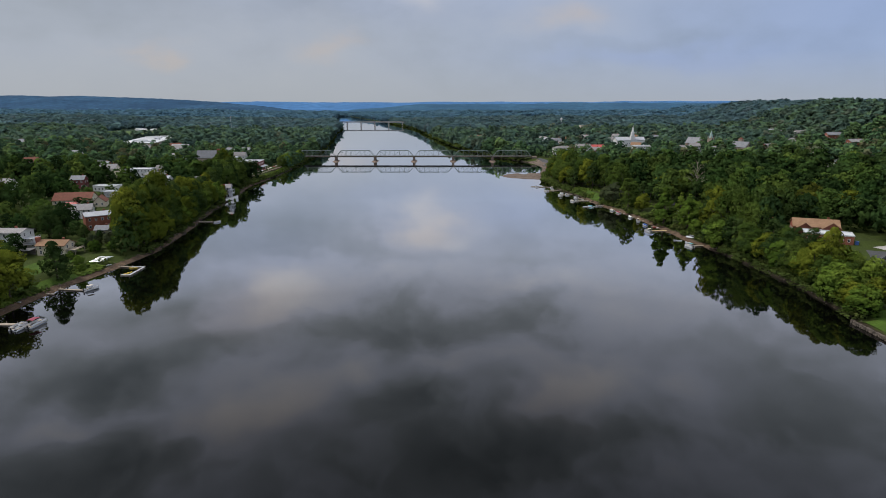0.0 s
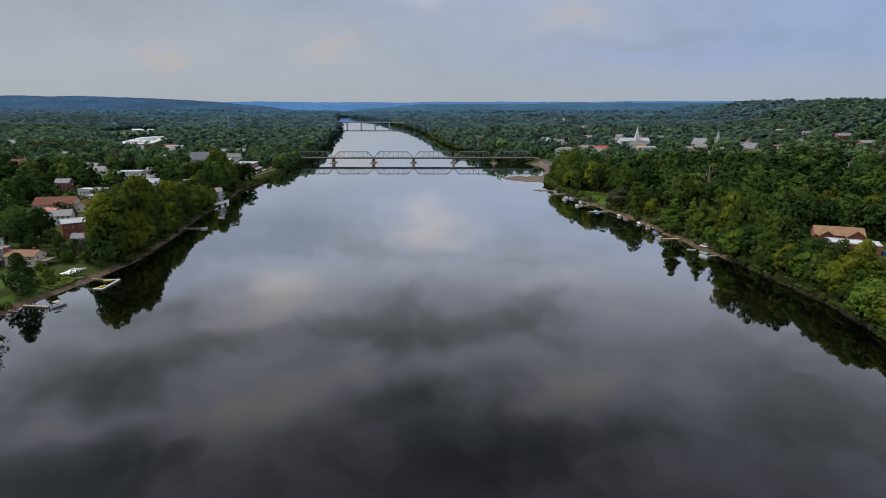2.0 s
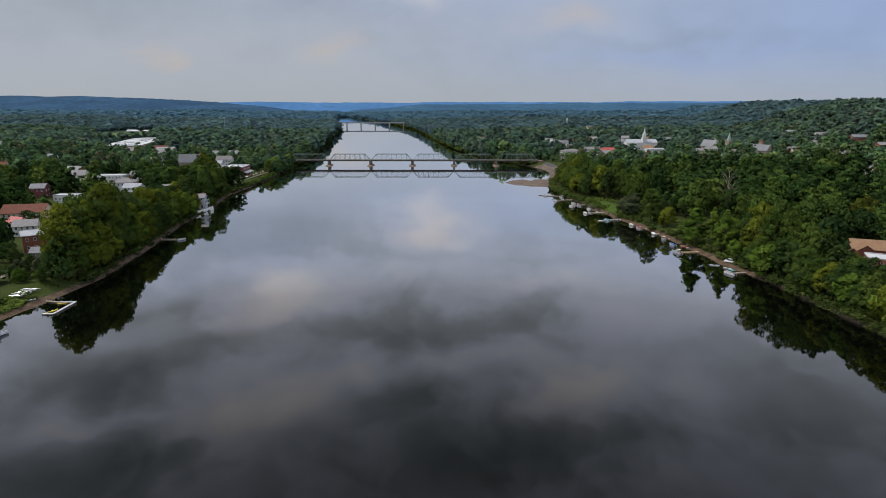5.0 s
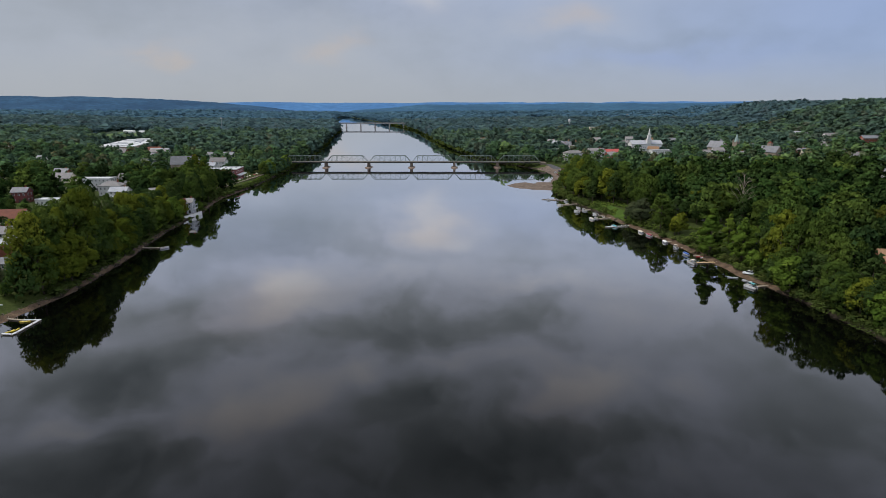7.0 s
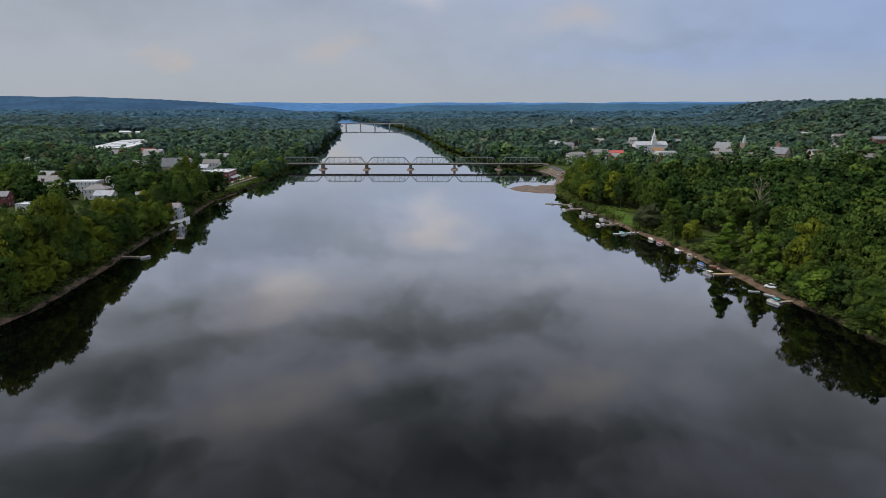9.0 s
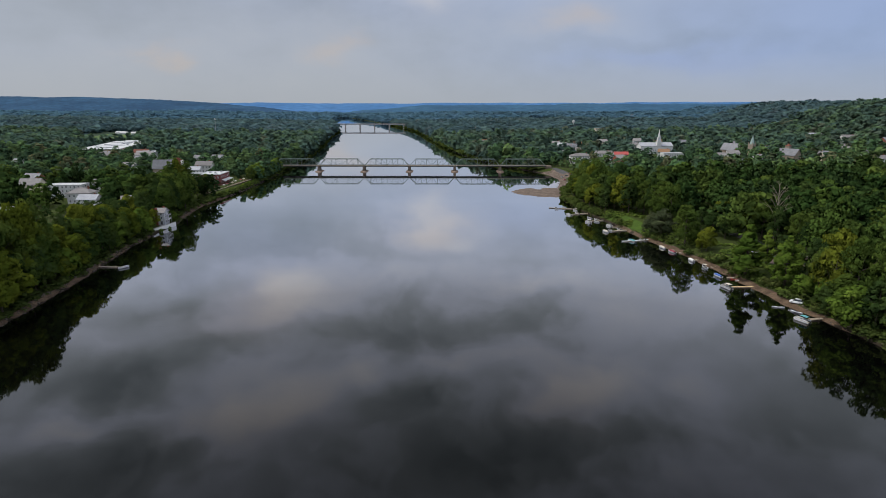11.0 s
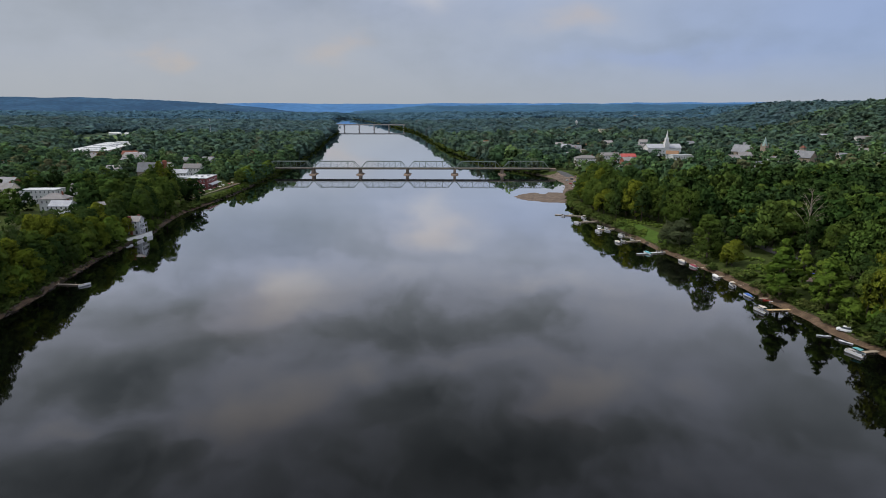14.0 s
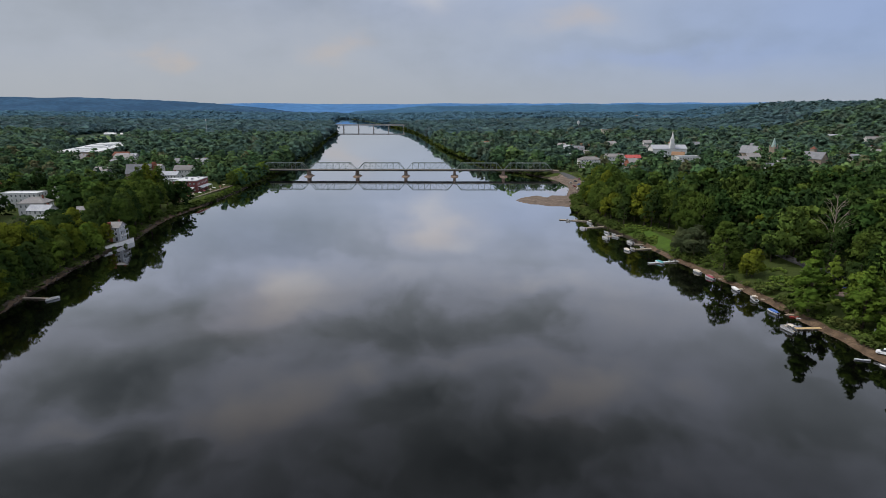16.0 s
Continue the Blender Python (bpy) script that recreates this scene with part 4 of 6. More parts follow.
# right-hand bank: single buildings near the water
k = house(201.5, 306.5, -26, 23, 11, 4.6, "flat", 0, BRICK, WHITEROOF, "brick single-storey building with a white flat roof", 1, "building", keep=80, chimney=False, name="brick_building")
part("bin", Solid().box(13.2, -3, 0, 1.6, 2.2, 2.0), BLUE, k, "blue waste container")
tan = house(206.5, 327, -20, 23, 11, 4.4, "gable", 3.6, BRICK, BROWNROOF, "brick house under a tan-brown roof with front gables", 1, group=RT, keep=60, chimney=True)
for gx, gw in ((7.0, 9.0), (-6.5, 7.0)):
    part("front_gable", Solid().box(gx, -7.0, -1, gw, 5.0, 5.3).add([(gx - gw / 2, -9.5, 4.3), (gx + gw / 2, -9.5, 4.3), (gx, -9.5, 4.3 + gw * 0.36), (gx - gw / 2, -4.5, 4.3), (gx + gw / 2, -4.5, 4.3), (gx, -4.5, 4.3 + gw * 0.36)], [(0, 1, 2), (3, 5, 4), (0, 2, 5, 3), (1, 4, 5, 2)]), BRICK, tan, "brick gable end")
    for sg in (-1, 1):
        a_, b_, ht = gx + sg * (gw / 2 + 0.5), gx, 4.4 + gw * 0.36
        part("gable_roof", Solid().add([(a_, -10.0, 4.05), (b_, -10.0, ht), (b_, -1.0, ht), (a_, -3.0, 4.05), (a_, -10.0, 4.3), (b_, -10.0, ht + 0.25), (b_, -1.0, ht + 0.25), (a_, -3.0, 4.3)],
                                       [(0, 1, 2, 3), (7, 6, 5, 4), (0, 4, 5, 1), (1, 5, 6, 2), (2, 6, 7, 3), (3, 7, 4, 0)]), BROWNROOF, tan)
house(183, 335, -10, 12, 9, 4.2, "gable", 2.6, BRICK, BROWNROOF, "low brick house with brown roof", 1, group=RT, keep=55)
g = house(183, 230, -20, 17, 9, 4.0, "flat", 0, BRICK, WHITEROOF, "brick garage with a white flat roof", 1, "garage", keep=45, chimney=False, windows=False, name="garage")
part("garage_door", Solid().box(4.0, -4.55, 0.1, 5, 0.12, 3.0).box(4.0, -4.62, 1.0, 4.6, 0.06, 0.08).box(4.0, -4.62, 2.0, 4.6, 0.06, 0.08), GREYWALL, g, "wide grey roller door")
# right-hand town
house(158, 852, 4, 26, 14, 9, "hip", 3.0, WHITE, GREYROOF, "white three-storey riverside inn with grey mansard roof", 3, "inn", keep=150, name="inn")
house(196, 893, 2, 22, 12, 8, "gable", 3.0, WHITE, GREYROOF, "white gabled town house among trees", 2, group=RT, keep=130)
house(214, 876, 2, 18, 10, 8, "gable", 3.0, GREYWALL, REDROOF, "grey house with a bright red roof", 2, group=RT, keep=130)
c = house(286, 964, 3, 46, 17, 9.5, "gable", 4.5, WHITE, TINROOF, "white clapboard church with a slender white steeple", 1, "church", keep=220, chimney=False, name="church", z=9.5)
tw = part("tower", Solid().box(3, -6, 0, 6, 6, 16).box(3, -6, 16, 6.6, 6.6, 0.5).box(3, -6, 16.5, 4.4, 4.4, 5.0).box(3, -6, 21.5, 5.0, 5.0, 0.4), WHITE, c)
part("steeple", Solid().rings([[(3 + r * math.cos(k * math.pi / 4 + 0.39), -6 + r * math.sin(k * math.pi / 4 + 0.39), z) for k in range(8)] for r, z in ((2.0, 21.9), (1.1, 26.5), (0.12, 32.5))]), WHITE, tw, "slender white spire")
house(277, 868, 4, 26, 12, 9, "flat", 0, WHITE, WHITEROOF, "white two-storey flat-roofed building", 2, group=RT, keep=150, chimney=False)
c = house(370, 908, -58, 24, 13, 9, "gable", 8.0, FIELDSTONE, SLATE, "stone church with steep slate roof and green-tipped tower", 1, "church", keep=220, chimney=False, name="church", z=9)
TX, TY = (Matrix.Rotation(radians(58), 2) @ Vector((376.0 - 370, 867.0 - 908)))[:]
tw = part("tower", Solid().box(TX, TY, -4, 6.4, 6.4, 22).box(TX, TY, 18, 7, 7, 0.6), FIELDSTONE, c, "pale stone bell tower")
part("spire", Solid().rings([[(TX + r * math.cos(k * math.pi / 4 + 0.39), TY + r * math.sin(k * math.pi / 4 + 0.39), z) for k in range(8)] for r, z in ((3.0, 18.6), (1.9, 23), (0.15, 29.5))]), COPPER, tw, "green copper spire")
for u, v in ((-2.8, -2.8), (2.8, -2.8), (-2.8, 2.8), (2.8, 2.8)):
    part("pinnacle", Solid().box(TX + u, TY + v, 18.6, 0.9, 0.9, 1.6).rings([[(TX + u + r * math.cos(k * 1.571), TY + v + r * math.sin(k * 1.571), z) for k in range(4)] for r, z in ((0.6, 20.2), (0.05, 22.2))]), FIELDSTONE, tw)
c = house(401, 826, -58, 22, 14, 8, "gable", 7, FIELDSTONE, SLATE, "brown stone church hall with a slate roof", 1, "church", keep=200, chimney=False, name="church")
part("turret", Solid().box(-8, 11, -1, 5, 5, 18).box(-8, 11, 17, 5.6, 5.6, 0.5), FIELDSTONE, c)
part("turret_cap", Solid().rings([[(-8 + r * math.cos(k * 1.571 + 0.785), 11 + r * math.sin(k * 1.571 + 0.785), z) for k in range(4)] for r, z in ((3.9, 17.5), (0.1, 20.5))]), TERRACOTTA, c)
house(324, 830, 0, 13, 10, 8, "gable", 3.5, WHITE, GREYROOF, "white gabled town house among trees", 2, group=RT, keep=130)
house(352, 866, 10, 16, 9, 7, "gable", 3.5, WHITE, GREYROOF, "white gabled town house among trees", 2, group=RT, keep=130)
house(344, 662, -10, 12, 9, 8, "gable", 4, GREYWALL, SLATE, "grey house among trees with a steep roof", 2, group=RT, keep=80)
house(301, 1375, 0, 14, 12, 17, "flat", 0, CREAM, GREYROOF, "tall cream block over the trees", 4, "building", keep=200, chimney=False)
for i, (x, y, m, rf, wd) in enumerate(((523, 911, BRICK, GREYROOF, 20), (485, 790, WHITE, GREYROOF, 14), (583, 912, BRICK, SLATE, 26), (378, 585, WHITE, GREYROOF, 11), (424, 640, GREYWALL, TINROOF, 14),
                                       (560, 830, BRICK, GREYROOF, 22), (594, 1020, WHITE, GREYROOF, 20), (613, 1138, WHITE, TINROOF, 22), (517, 867, WHITE, SLATE, 14), (540, 948, DARKRED, GREYROOF, 24),
                                       (278, 1040, WHITE, GREYROOF, 20), (172, 1070, WHITE, TINROOF, 18), (249, 1123, CREAM, GREYROOF, 18))):
    house(x, y, (i * 37) % 50 - 25, wd, 11, 6.5, "gable", 3.4, m, rf, {BRICK: "brick town house with a pitched roof", WHITE: "white town house with a pitched roof", DARKRED: "dark red town house with a pitched roof"}.get(m, "plain town house with a pitched roof"), 2, group=RT, keep=150)
rng = random.Random(21)
LABELS = {id(WHITE): "white house with a pitched roof", id(CREAM): "cream house with a pitched roof", id(GREYWALL): "grey house with a pitched roof", id(BRICK): "brick house with a pitched roof"}


def scatter(count, x0, x1, y0, y1, group, keep):
    done, tries = 0, 0
    while done < count and tries < 4000:
        tries += 1
        y, u = rng.uniform(y0, y1), rng.random()
        x = x0 + (x1 - x0) * u
        if any((x - h[0]) ** 2 + (y - h[1]) ** 2 < (h[2] + 14) ** 2 for h in HOUSES) or bank_left(y) - 45 < x < bank_right(y) + 45:
            continue
        m = rng.choice((WHITE, WHITE, WHITE, CREAM, GREYWALL, BRICK))
        house(x, y, rng.uniform(-25, 25), rng.uniform(10, 17), rng.uniform(8, 11), rng.uniform(5.5, 8.5), "gable", rng.uniform(2.6, 4.2), m,
              rng.choice((GREYROOF, SLATE, GREYROOF, BROWNROOF, SLATE)), LABELS[id(m)], 2, group=group, keep=keep)
        done += 1


scatter(9, -560, -300, 560, 980, LT, 40)
scatter(24, 150, 480, 700, 1250, RT, 45)
scatter(8, -120, 220, 1050, 1700, RT, 120)
scatter(26, 790, 1010, 2760, 3000, "far houses on the hillside", 150)
for x, y, s_ in ((-770, 1480, 9), (-790, 1500, 12), (-740, 1470, 8)):
    house(x, y, 5, s_ * 1.6, s_, 4, "gable", 2, WHITE, WHITEROOF, "small white shed beside a playing field", 1, "shed", keep=10, chimney=False, windows=False, name="shed")

wt = thing("water_tower", pose(296, 1620, ground_z(296, 1620)), "white water tower above the trees", "water tower")
part("column", Solid().tube((0, 0, -1), (0, 0, 20), 1.0, 0.9, 10), WHITE, wt)
part("tank", Solid().rings([[(r * math.cos(k * math.pi / 6), r * math.sin(k * math.pi / 6), z) for k in range(12)] for r, z in ((0.9, 18), (2.5, 20), (2.8, 23), (2.5, 26), (0.6, 27.2))]), WHITE, wt)
ms = thing("radio_mast", pose(-502, 1350, ground_z(-502, 1350)), "slim pale radio mast with white panels", "mast")
part("mast", Solid().tube((0, 0, -1), (0, 0, 42), 0.45, 0.25, 8), ALU, ms)
for k in range(3):
    part("antenna", Solid().box(1.0 * math.cos(k * 2.1), 1.0 * math.sin(k * 2.1), 38.5, 0.7, 0.5, 3), WHITE, ms)


# ---- roads and hard ground ----
def strip(name, pts, width, material, label, category, lift=0.12):
    s, n = Solid(), 0
    path = []
    for (x0, y0), (x1, y1) in zip(pts, pts[1:]):
        k = max(1, int(math.hypot(x1 - x0, y1 - y0) / 6))
        path += [(x0 + (x1 - x0) * i / k, y0 + (y1 - y0) * i / k) for i in range(k)]
    path.append(pts[-1])
    for i, (x, y) in enumerate(path):
        a, b = path[max(0, i - 1)], path[min(len(path) - 1, i + 1)]
        dx, dy = b[0] - a[0], b[1] - a[1]
        l = math.hypot(dx, dy)
        nx, ny = -dy / l * width / 2, dx / l * width / 2
        for sg in (-1, -0.5, 0, 0.5, 1):
            px, py = x + nx * sg, y + ny * sg
            s.v.append((px, py, ground_z(px, py) + lift))
    s.f = [(i * 5 + j, (i + 1) * 5 + j, (i + 1) * 5 + j + 1, i * 5 + j + 1) for i in range(len(path) - 1) for j in range(4)]
    tagged(part(name, s, material), label, category, "", "structure")


ROADS = []


def beach(side, y0, y1, label):
    """Bare shore between the water and the grass, with an uneven inner edge."""
    s, n = Solid(), 0
    ys = [y0 + (y1 - y0) * i / int((y1 - y0) / 2.5) for i in range(int((y1 - y0) / 2.5) + 1)]
    for y in ys:
        edge = bank_right(y) if side > 0 else bank_left(y)
        bw = beach_right(y) if side > 0 else beach_left(y)
        ends = smooth(y0, y0 + 12, y) * smooth(y1, y1 - 12, y)
        reach = (bw * 0.82 + 2.4 * noise.noise((y * 0.07, side, 0)) + 1.6 * noise.noise((y * 0.27, side, 4))) * (0.25 + 0.75 * ends)
        for k in range(9):
            x = edge + side * (0.15 + reach * k / 8)
            s.v.append((x, y, ground_z(x, y) + 0.13 + (-0.4 if k == 8 else 0)))
    f = [(i * 9 + j, i * 9 + j + 1, (i + 1) * 9 + j + 1, (i + 1) * 9 + j) for i in range(len(ys) - 1) for j in range(8)]
    s.f = f if side > 0 else [q[::-1] for q in f]
    tagged(part("beach", s, BEACH, None, "", None, True), label, "beach", "", "structure")


beach(1, 298, 492, "bare brown beach along the moorings")
beach(-1, 130, 296, "bare brown beach below the lawn")
beach(-1, 292, 452, "narrow brown mud shore under overhanging trees")
beach(-1, 484, 605, "reddish brown mud shore by the restaurant")
for nm, pts, wd, mt, lb in (
        ("road", [(172, 330), (168, 380), (163, 440), (162, 500), (156, 540), (140, 600), (128, 680), (122, 760), (116, 801)], 7, ASPHALT, "grey asphalt road along the river bank"),
        ("driveway", [(194, 240), (201, 258), (208, 272), (214, 284)], 11, ASPHALT, "dark asphalt yard beside the garage"),
        ("forecourt", [(218, 289), (230, 292)], 8, CONCRETE, "pale concrete pad"),
        ("gravel_lot", [(158, 372), (170, 392)], 18, GRAVEL, "dusty gravel parking lot"),
        ("ramp_lot", [(121, 690), (116, 760)], 17, GRAVEL, "gravel parking area by the boat ramp"),
        ("boat_ramp", [(100, 655), (108, 690), (114, 725), (111, 760), (104, 786)], 19, GRAVEL, "brown gravel slope of the boat ramp"),
        ("towpath", [(84, 850), (54, 925), (18, 1060), (0, 1130)], 4, GRAVEL, "pale towpath along the bank")):
    strip(nm, pts, wd, mt, lb, "road" if mt is ASPHALT else "path", 0.14 if nm in ("gravel_lot", "ramp_lot") else 0.12)
    ROADS.append((pts, wd))
strip("lawn", [(-690, 1240), (-735, 1400), (-775, 1560)], 105, surface("mown_grass", (0.085, 0.130, 0.040), (0.070, 0.11, 0.036), 0.95, 20.0, 1.5), "bright mown playing field", "field", 0.2)
mown = surface("garden_grass", (0.064, 0.112, 0.016), (0.040, 0.070, 0.012), 0.95, 4.0, 0.5)
strip("lawn", [(-194, 203), (-190, 235), (-186, 266)], 30, mown, "bright green riverside lawn", "lawn", 0.10)
strip("lawn", [(122, 452), (116, 470), (113, 488), (109, 514)], 11, mown, "rough green grass bank behind the moorings", "lawn", 0.10)
strip("lawn", [(145, 388), (141, 404)], 8, mown, "green lawn patch behind the beach", "lawn", 0.10)
strip("lawn", [(148, 366), (152, 380)], 9, mown, "green lawn patch behind the beach", "lawn", 0.10)
strip("lawn", [(157, 150), (155, 198)], 20, mown, "green lawn by the river wall", "lawn", 0.10)
strip("lawn", [(205, 345), (190, 352)], 30, mown, "green lawn behind brick buildings", "lawn", 0.10)
s = Solid()
cells = 26
for j in range(cells + 1):
    for i in range(cells + 1):
        u, v = 2 * i / cells - 1, 2 * j / cells - 1
        x, y = 79 + 30 * u, 635 + 31 * v
        e = (u / 0.86) ** 2 + (v / 0.84) ** 2 + 0.45 * noise.noise((x * 0.07, y * 0.07, 1))
        if u > 0.1:
            e -= 1.0 * (u - 0.1)
        s.v.append((x, y, max(-1.2, 0.8 * (1 - e)) + 0.22 * noise.noise((x * 0.35, y * 0.35, 2)) + 0.25 * noise.noise((x * 0.12, y * 0.12, 7))))
s.f = [(j * (cells + 1) + i, j * (cells + 1) + i + 1, (j + 1) * (cells + 1) + i + 1, (j + 1) * (cells + 1) + i) for j in range(cells) for i in range(cells)]
tagged(part("gravel_bar", s, GRAVEL, None, "", None, True), "low brown gravel bar reaching into the river", "gravel bar", "", "structure")


# ---- trees ----
def crown_arrays(seed, h, r, count, leaf, low=0.05, lobes=30, taper=0.3, twigs=7, upward=0.3, whole=0.45):
    """Leaf clumps of one crown: three corners each, on small tufts that gather on the upper sides of rounded boughs."""
    g = np.random.default_rng(seed)
    half = h * (1 - low) / 2
    mid = np.array([0, 0, h * (1 + low) / 2])
    i = np.arange(lobes)
    zz = np.clip(1 - 1.72 * (i + 0.5) / lobes + g.normal(size=lobes) * 0.07, -0.8, 0.97)
    a = i * 2.39996 + g.normal(size=lobes) * 0.4
    flat = np.sqrt(1 - zz * zz) * (1 - taper * np.clip(zz + 0.4, 0, 1.4))
    way = np.stack([np.cos(a) * flat, np.sin(a) * flat, zz], 1)
    c = mid + way * np.array([r, r, 0]) * g.uniform(0.50, 0.88, lobes)[:, None]
    c[:, 2] += way[:, 2] * half * g.uniform(0.72, 0.96, lobes)
    lr = r * g.uniform(0.22, 0.46, lobes) * (1 - 0.45 * taper * np.clip(zz, 0, 1))
    # tufts over each bough, fewer on its underside
    up = g.normal(size=(lobes, twigs, 3)) + way[:, None, :] * 0.7 + np.array([0, 0, 0.45])
    up /= np.linalg.norm(up, axis=2)[:, :, None]
    tc = (c[:, None, :] + up * (lr[:, None] * g.uniform(0.55, 0.95, (lobes, twigs)))[:, :, None]).reshape(-1, 3)
    tr = np.repeat(lr, twigs) * g.uniform(0.30, 0.55, lobes * twigs)
    out = up.reshape(-1, 3)
    k = g.choice(lobes * twigs, count, p=tr ** 2 / np.sum(tr ** 2))
    d = g.normal(size=(count, 3))
    d /= np.linalg.norm(d, axis=1)[:, None]
    d = np.where((np.sum(d * out[k], axis=1) < -0.2)[:, None], -d, d)
    p = tc[k] + d * (tr[k] * g.uniform(0.72, 1.12, count))[:, None] * np.array([1.15, 1.15, 0.8])
    fill = g.random(count) < 0.14
    p[fill] = mid + (p[fill] - mid) * 0.66
    body = (p - mid) / np.array([r, r, half])
    body /= np.linalg.norm(body, axis=1)[:, None] + 1e-6
    soft = (1 - whole) * (0.55 * d + 0.55 * out[k]) + whole * body + np.array([0, 0, upward])
    soft /= np.linalg.norm(soft, axis=1)[:, None]
    n = 0.50 * d + 0.30 * out[k] + 0.45 * g.normal(size=(count, 3))
    n /= np.linalg.norm(n, axis=1)[:, None]
    t = np.cross(n, g.normal(size=(count, 3)))
    t /= np.linalg.norm(t, axis=1)[:, None]
    b = np.cross(n, t)
    s = leaf * g.uniform(0.6, 1.3, count)[:, None]
    q = np.stack([p - t * s * 0.62 - b * s * 0.36, p + t * s * 0.62 - b * s * 0.36, p + b * s * 0.72], 1)
    return q.reshape(-1, 3).astype(np.float32), soft.astype(np.float32)


def turned(v, a, w, h, x, y, z):
    """A crown of unit size, turned by a, w wide and h high, at its place: its corners and the way its leaves face."""
    ca, sa = math.cos(a), math.sin(a)
    c, f = v
    return (np.stack([(c[:, 0] * ca - c[:, 1] * sa) * w + x, (c[:, 0] * sa + c[:, 1] * ca) * w + y, c[:, 2] * h + z], 1),
            np.stack([f[:, 0] * ca - f[:, 1] * sa, f[:, 0] * sa + f[:, 1] * ca, f[:, 2]], 1))


def leaf_mesh(name, crowns, material):
    """Leaves of one or more crowns as one mesh, with the soft facing of each clump kept for its shading."""
    v, facing = np.concatenate([c[0] for c in crowns]), np.concatenate([c[1] for c in crowns])
    me = bpy.data.meshes.new(name)
    n = len(v) // 3
    me.vertices.add(n * 3)
    me.vertices.foreach_set("co", np.ascontiguousarray(v, dtype=np.float32).ravel())
    me.loops.add(n * 3)
    me.loops.foreach_set("vertex_index", np.arange(n * 3, dtype=np.int32))
    me.polygons.add(n)
    me.polygons.foreach_set("loop_start", np.arange(0, n * 3, 3, dtype=np.int32))
    me.materials.append(material)
    me.update(calc_edges=True)
    me.attributes.new("facing", "FLOAT_VECTOR", "FACE").data.foreach_set("vector", np.ascontiguousarray(facing, dtype=np.float32).ravel())
    return me


def trunk_mesh(seed, h, r, material=BARK):
    g, s = random.Random(seed), Solid()
    lean = (g.uniform(-0.4, 0.4), g.uniform(-0.4, 0.4))
    pts = [(0, 0, -0.8, 0.030), (0, 0, 0.3, 0.022), (lean[0] * 0.5, lean[1] * 0.5, h * 0.3, 0.017), (lean[0], lean[1], h * 0.6, 0.011), (lean[0] * 1.3, lean[1] * 1.3, h * 0.84, 0.004)]
    s.rings([[(x + h * k * math.cos(i * math.pi / 4), y + h * k * math.sin(i * math.pi / 4), z) for i in range(8)] for x, y, z, k in pts])
    for i in range(9):
        a, f = i * 2.4 + g.uniform(-0.4, 0.4), g.uniform(0.26, 0.66)
        base = Vector((lean[0] * f, lean[1] * f, h * f))
        tip = base + Vector((math.cos(a) * r * g.uniform(0.45, 0.72), math.sin(a) * r * g.uniform(0.45, 0.72), h * g.uniform(0.10, 0.22)))
        knee = base.lerp(tip, 0.5) + Vector((0, 0, -0.03 * h))
        s.tube(base, knee, h * 0.009, h * 0.006, 5)
        s.tube(knee, tip, h * 0.006, h * 0.002, 5)
    return s.mesh("trunk", material)


# kind: height, radius, clumps, clump size, lowest leaves, material, label
KINDS = {
    "broad": (19.0, 7.2, 5600, 0.52, 0.05, 0, "broad green riverside tree with a rounded crown"),
    "deep": (20.0, 6.6, 5600, 0.51, 0.05, 1, "tall dark green riverside tree"),
    "bright": (17.0, 7.0, 5600, 0.52, 0.05, 2, "broad yellow-green tree with a full crown"),
    "slim": (22.0, 4.6, 7000, 0.50, -0.06, 5, "tall slim green tree leafy to the ground"),
    "willow": (14.0, 6.2, 5000, 0.50, 0.03, 4, "grey-green spreading tree with a loose crown"),
    "small": (9.0, 4.6, 3400, 0.46, 0.02, 5, "small rounded green tree by the bank"),
    "cone": (18.0, 6.3, 5400, 0.50, -0.10, 1, "conical dark green tree standing on a lawn"),
    "yellow": (14.0, 6.2, 5200, 0.54, 0.05, 6, "yellowing tree with a rounded crown"),
}
MODELS = {}
for i, (kind, (h, r, n, leaf, low, mi, label)) in enumerate(KINDS.items()):
    MODELS[kind] = [(trunk_mesh(40 + i * 3 + k, h, r),
                     leaf_mesh("crown", [crown_arrays(90 + i * 7 + k, h, r, n, leaf, low, 46 if kind in ("slim", "cone") else 34, {"slim": 0.62, "cone": 0.78}.get(kind, 0.25))], LEAF[mi])) for k in range(2)]
PLANTED = []
tree_rng = random.Random(77)


def tree(kind, x, y, height, wide=1.0):
    if len(PLANTED) >= 298:
        return
    h, r, *_, label = KINDS[kind]
    z = ground_z(x, y)
    k = height / h
    m = Matrix.LocRotScale((x, y, z), Euler((0, 0, tree_rng.uniform(0, 6.28))), (k * wide, k * wide, k))
    ob = thing("tree", m, label, "tree", "trees along the river banks")
    tm, cm = MODELS[kind][tree_rng.randrange(2)]
    part("trunk", tm, BARK, ob)
    part("crown", cm, LEAF[0], ob)
    PLANTED.append((x, y, r * k * wide))


def row(side, y0, y1, step, off, kinds, low, high, jitter=2.0):
    y = y0
    while y < y1:
        yy = y + tree_rng.uniform(-jitter, jitter) * 0.5
        o = off + tree_rng.uniform(-jitter, jitter)
        x = bank_right(yy) + o if side > 0 else bank_left(yy) - o
        tree(tree_rng.choice(kinds), x, yy, h := tree_rng.uniform(low * 0.93, high), tree_rng.uniform(0.86, 1.12) * min(1.0, 17.0 / h) ** 0.75)
        y += step * tree_rng.uniform(0.8, 1.2)


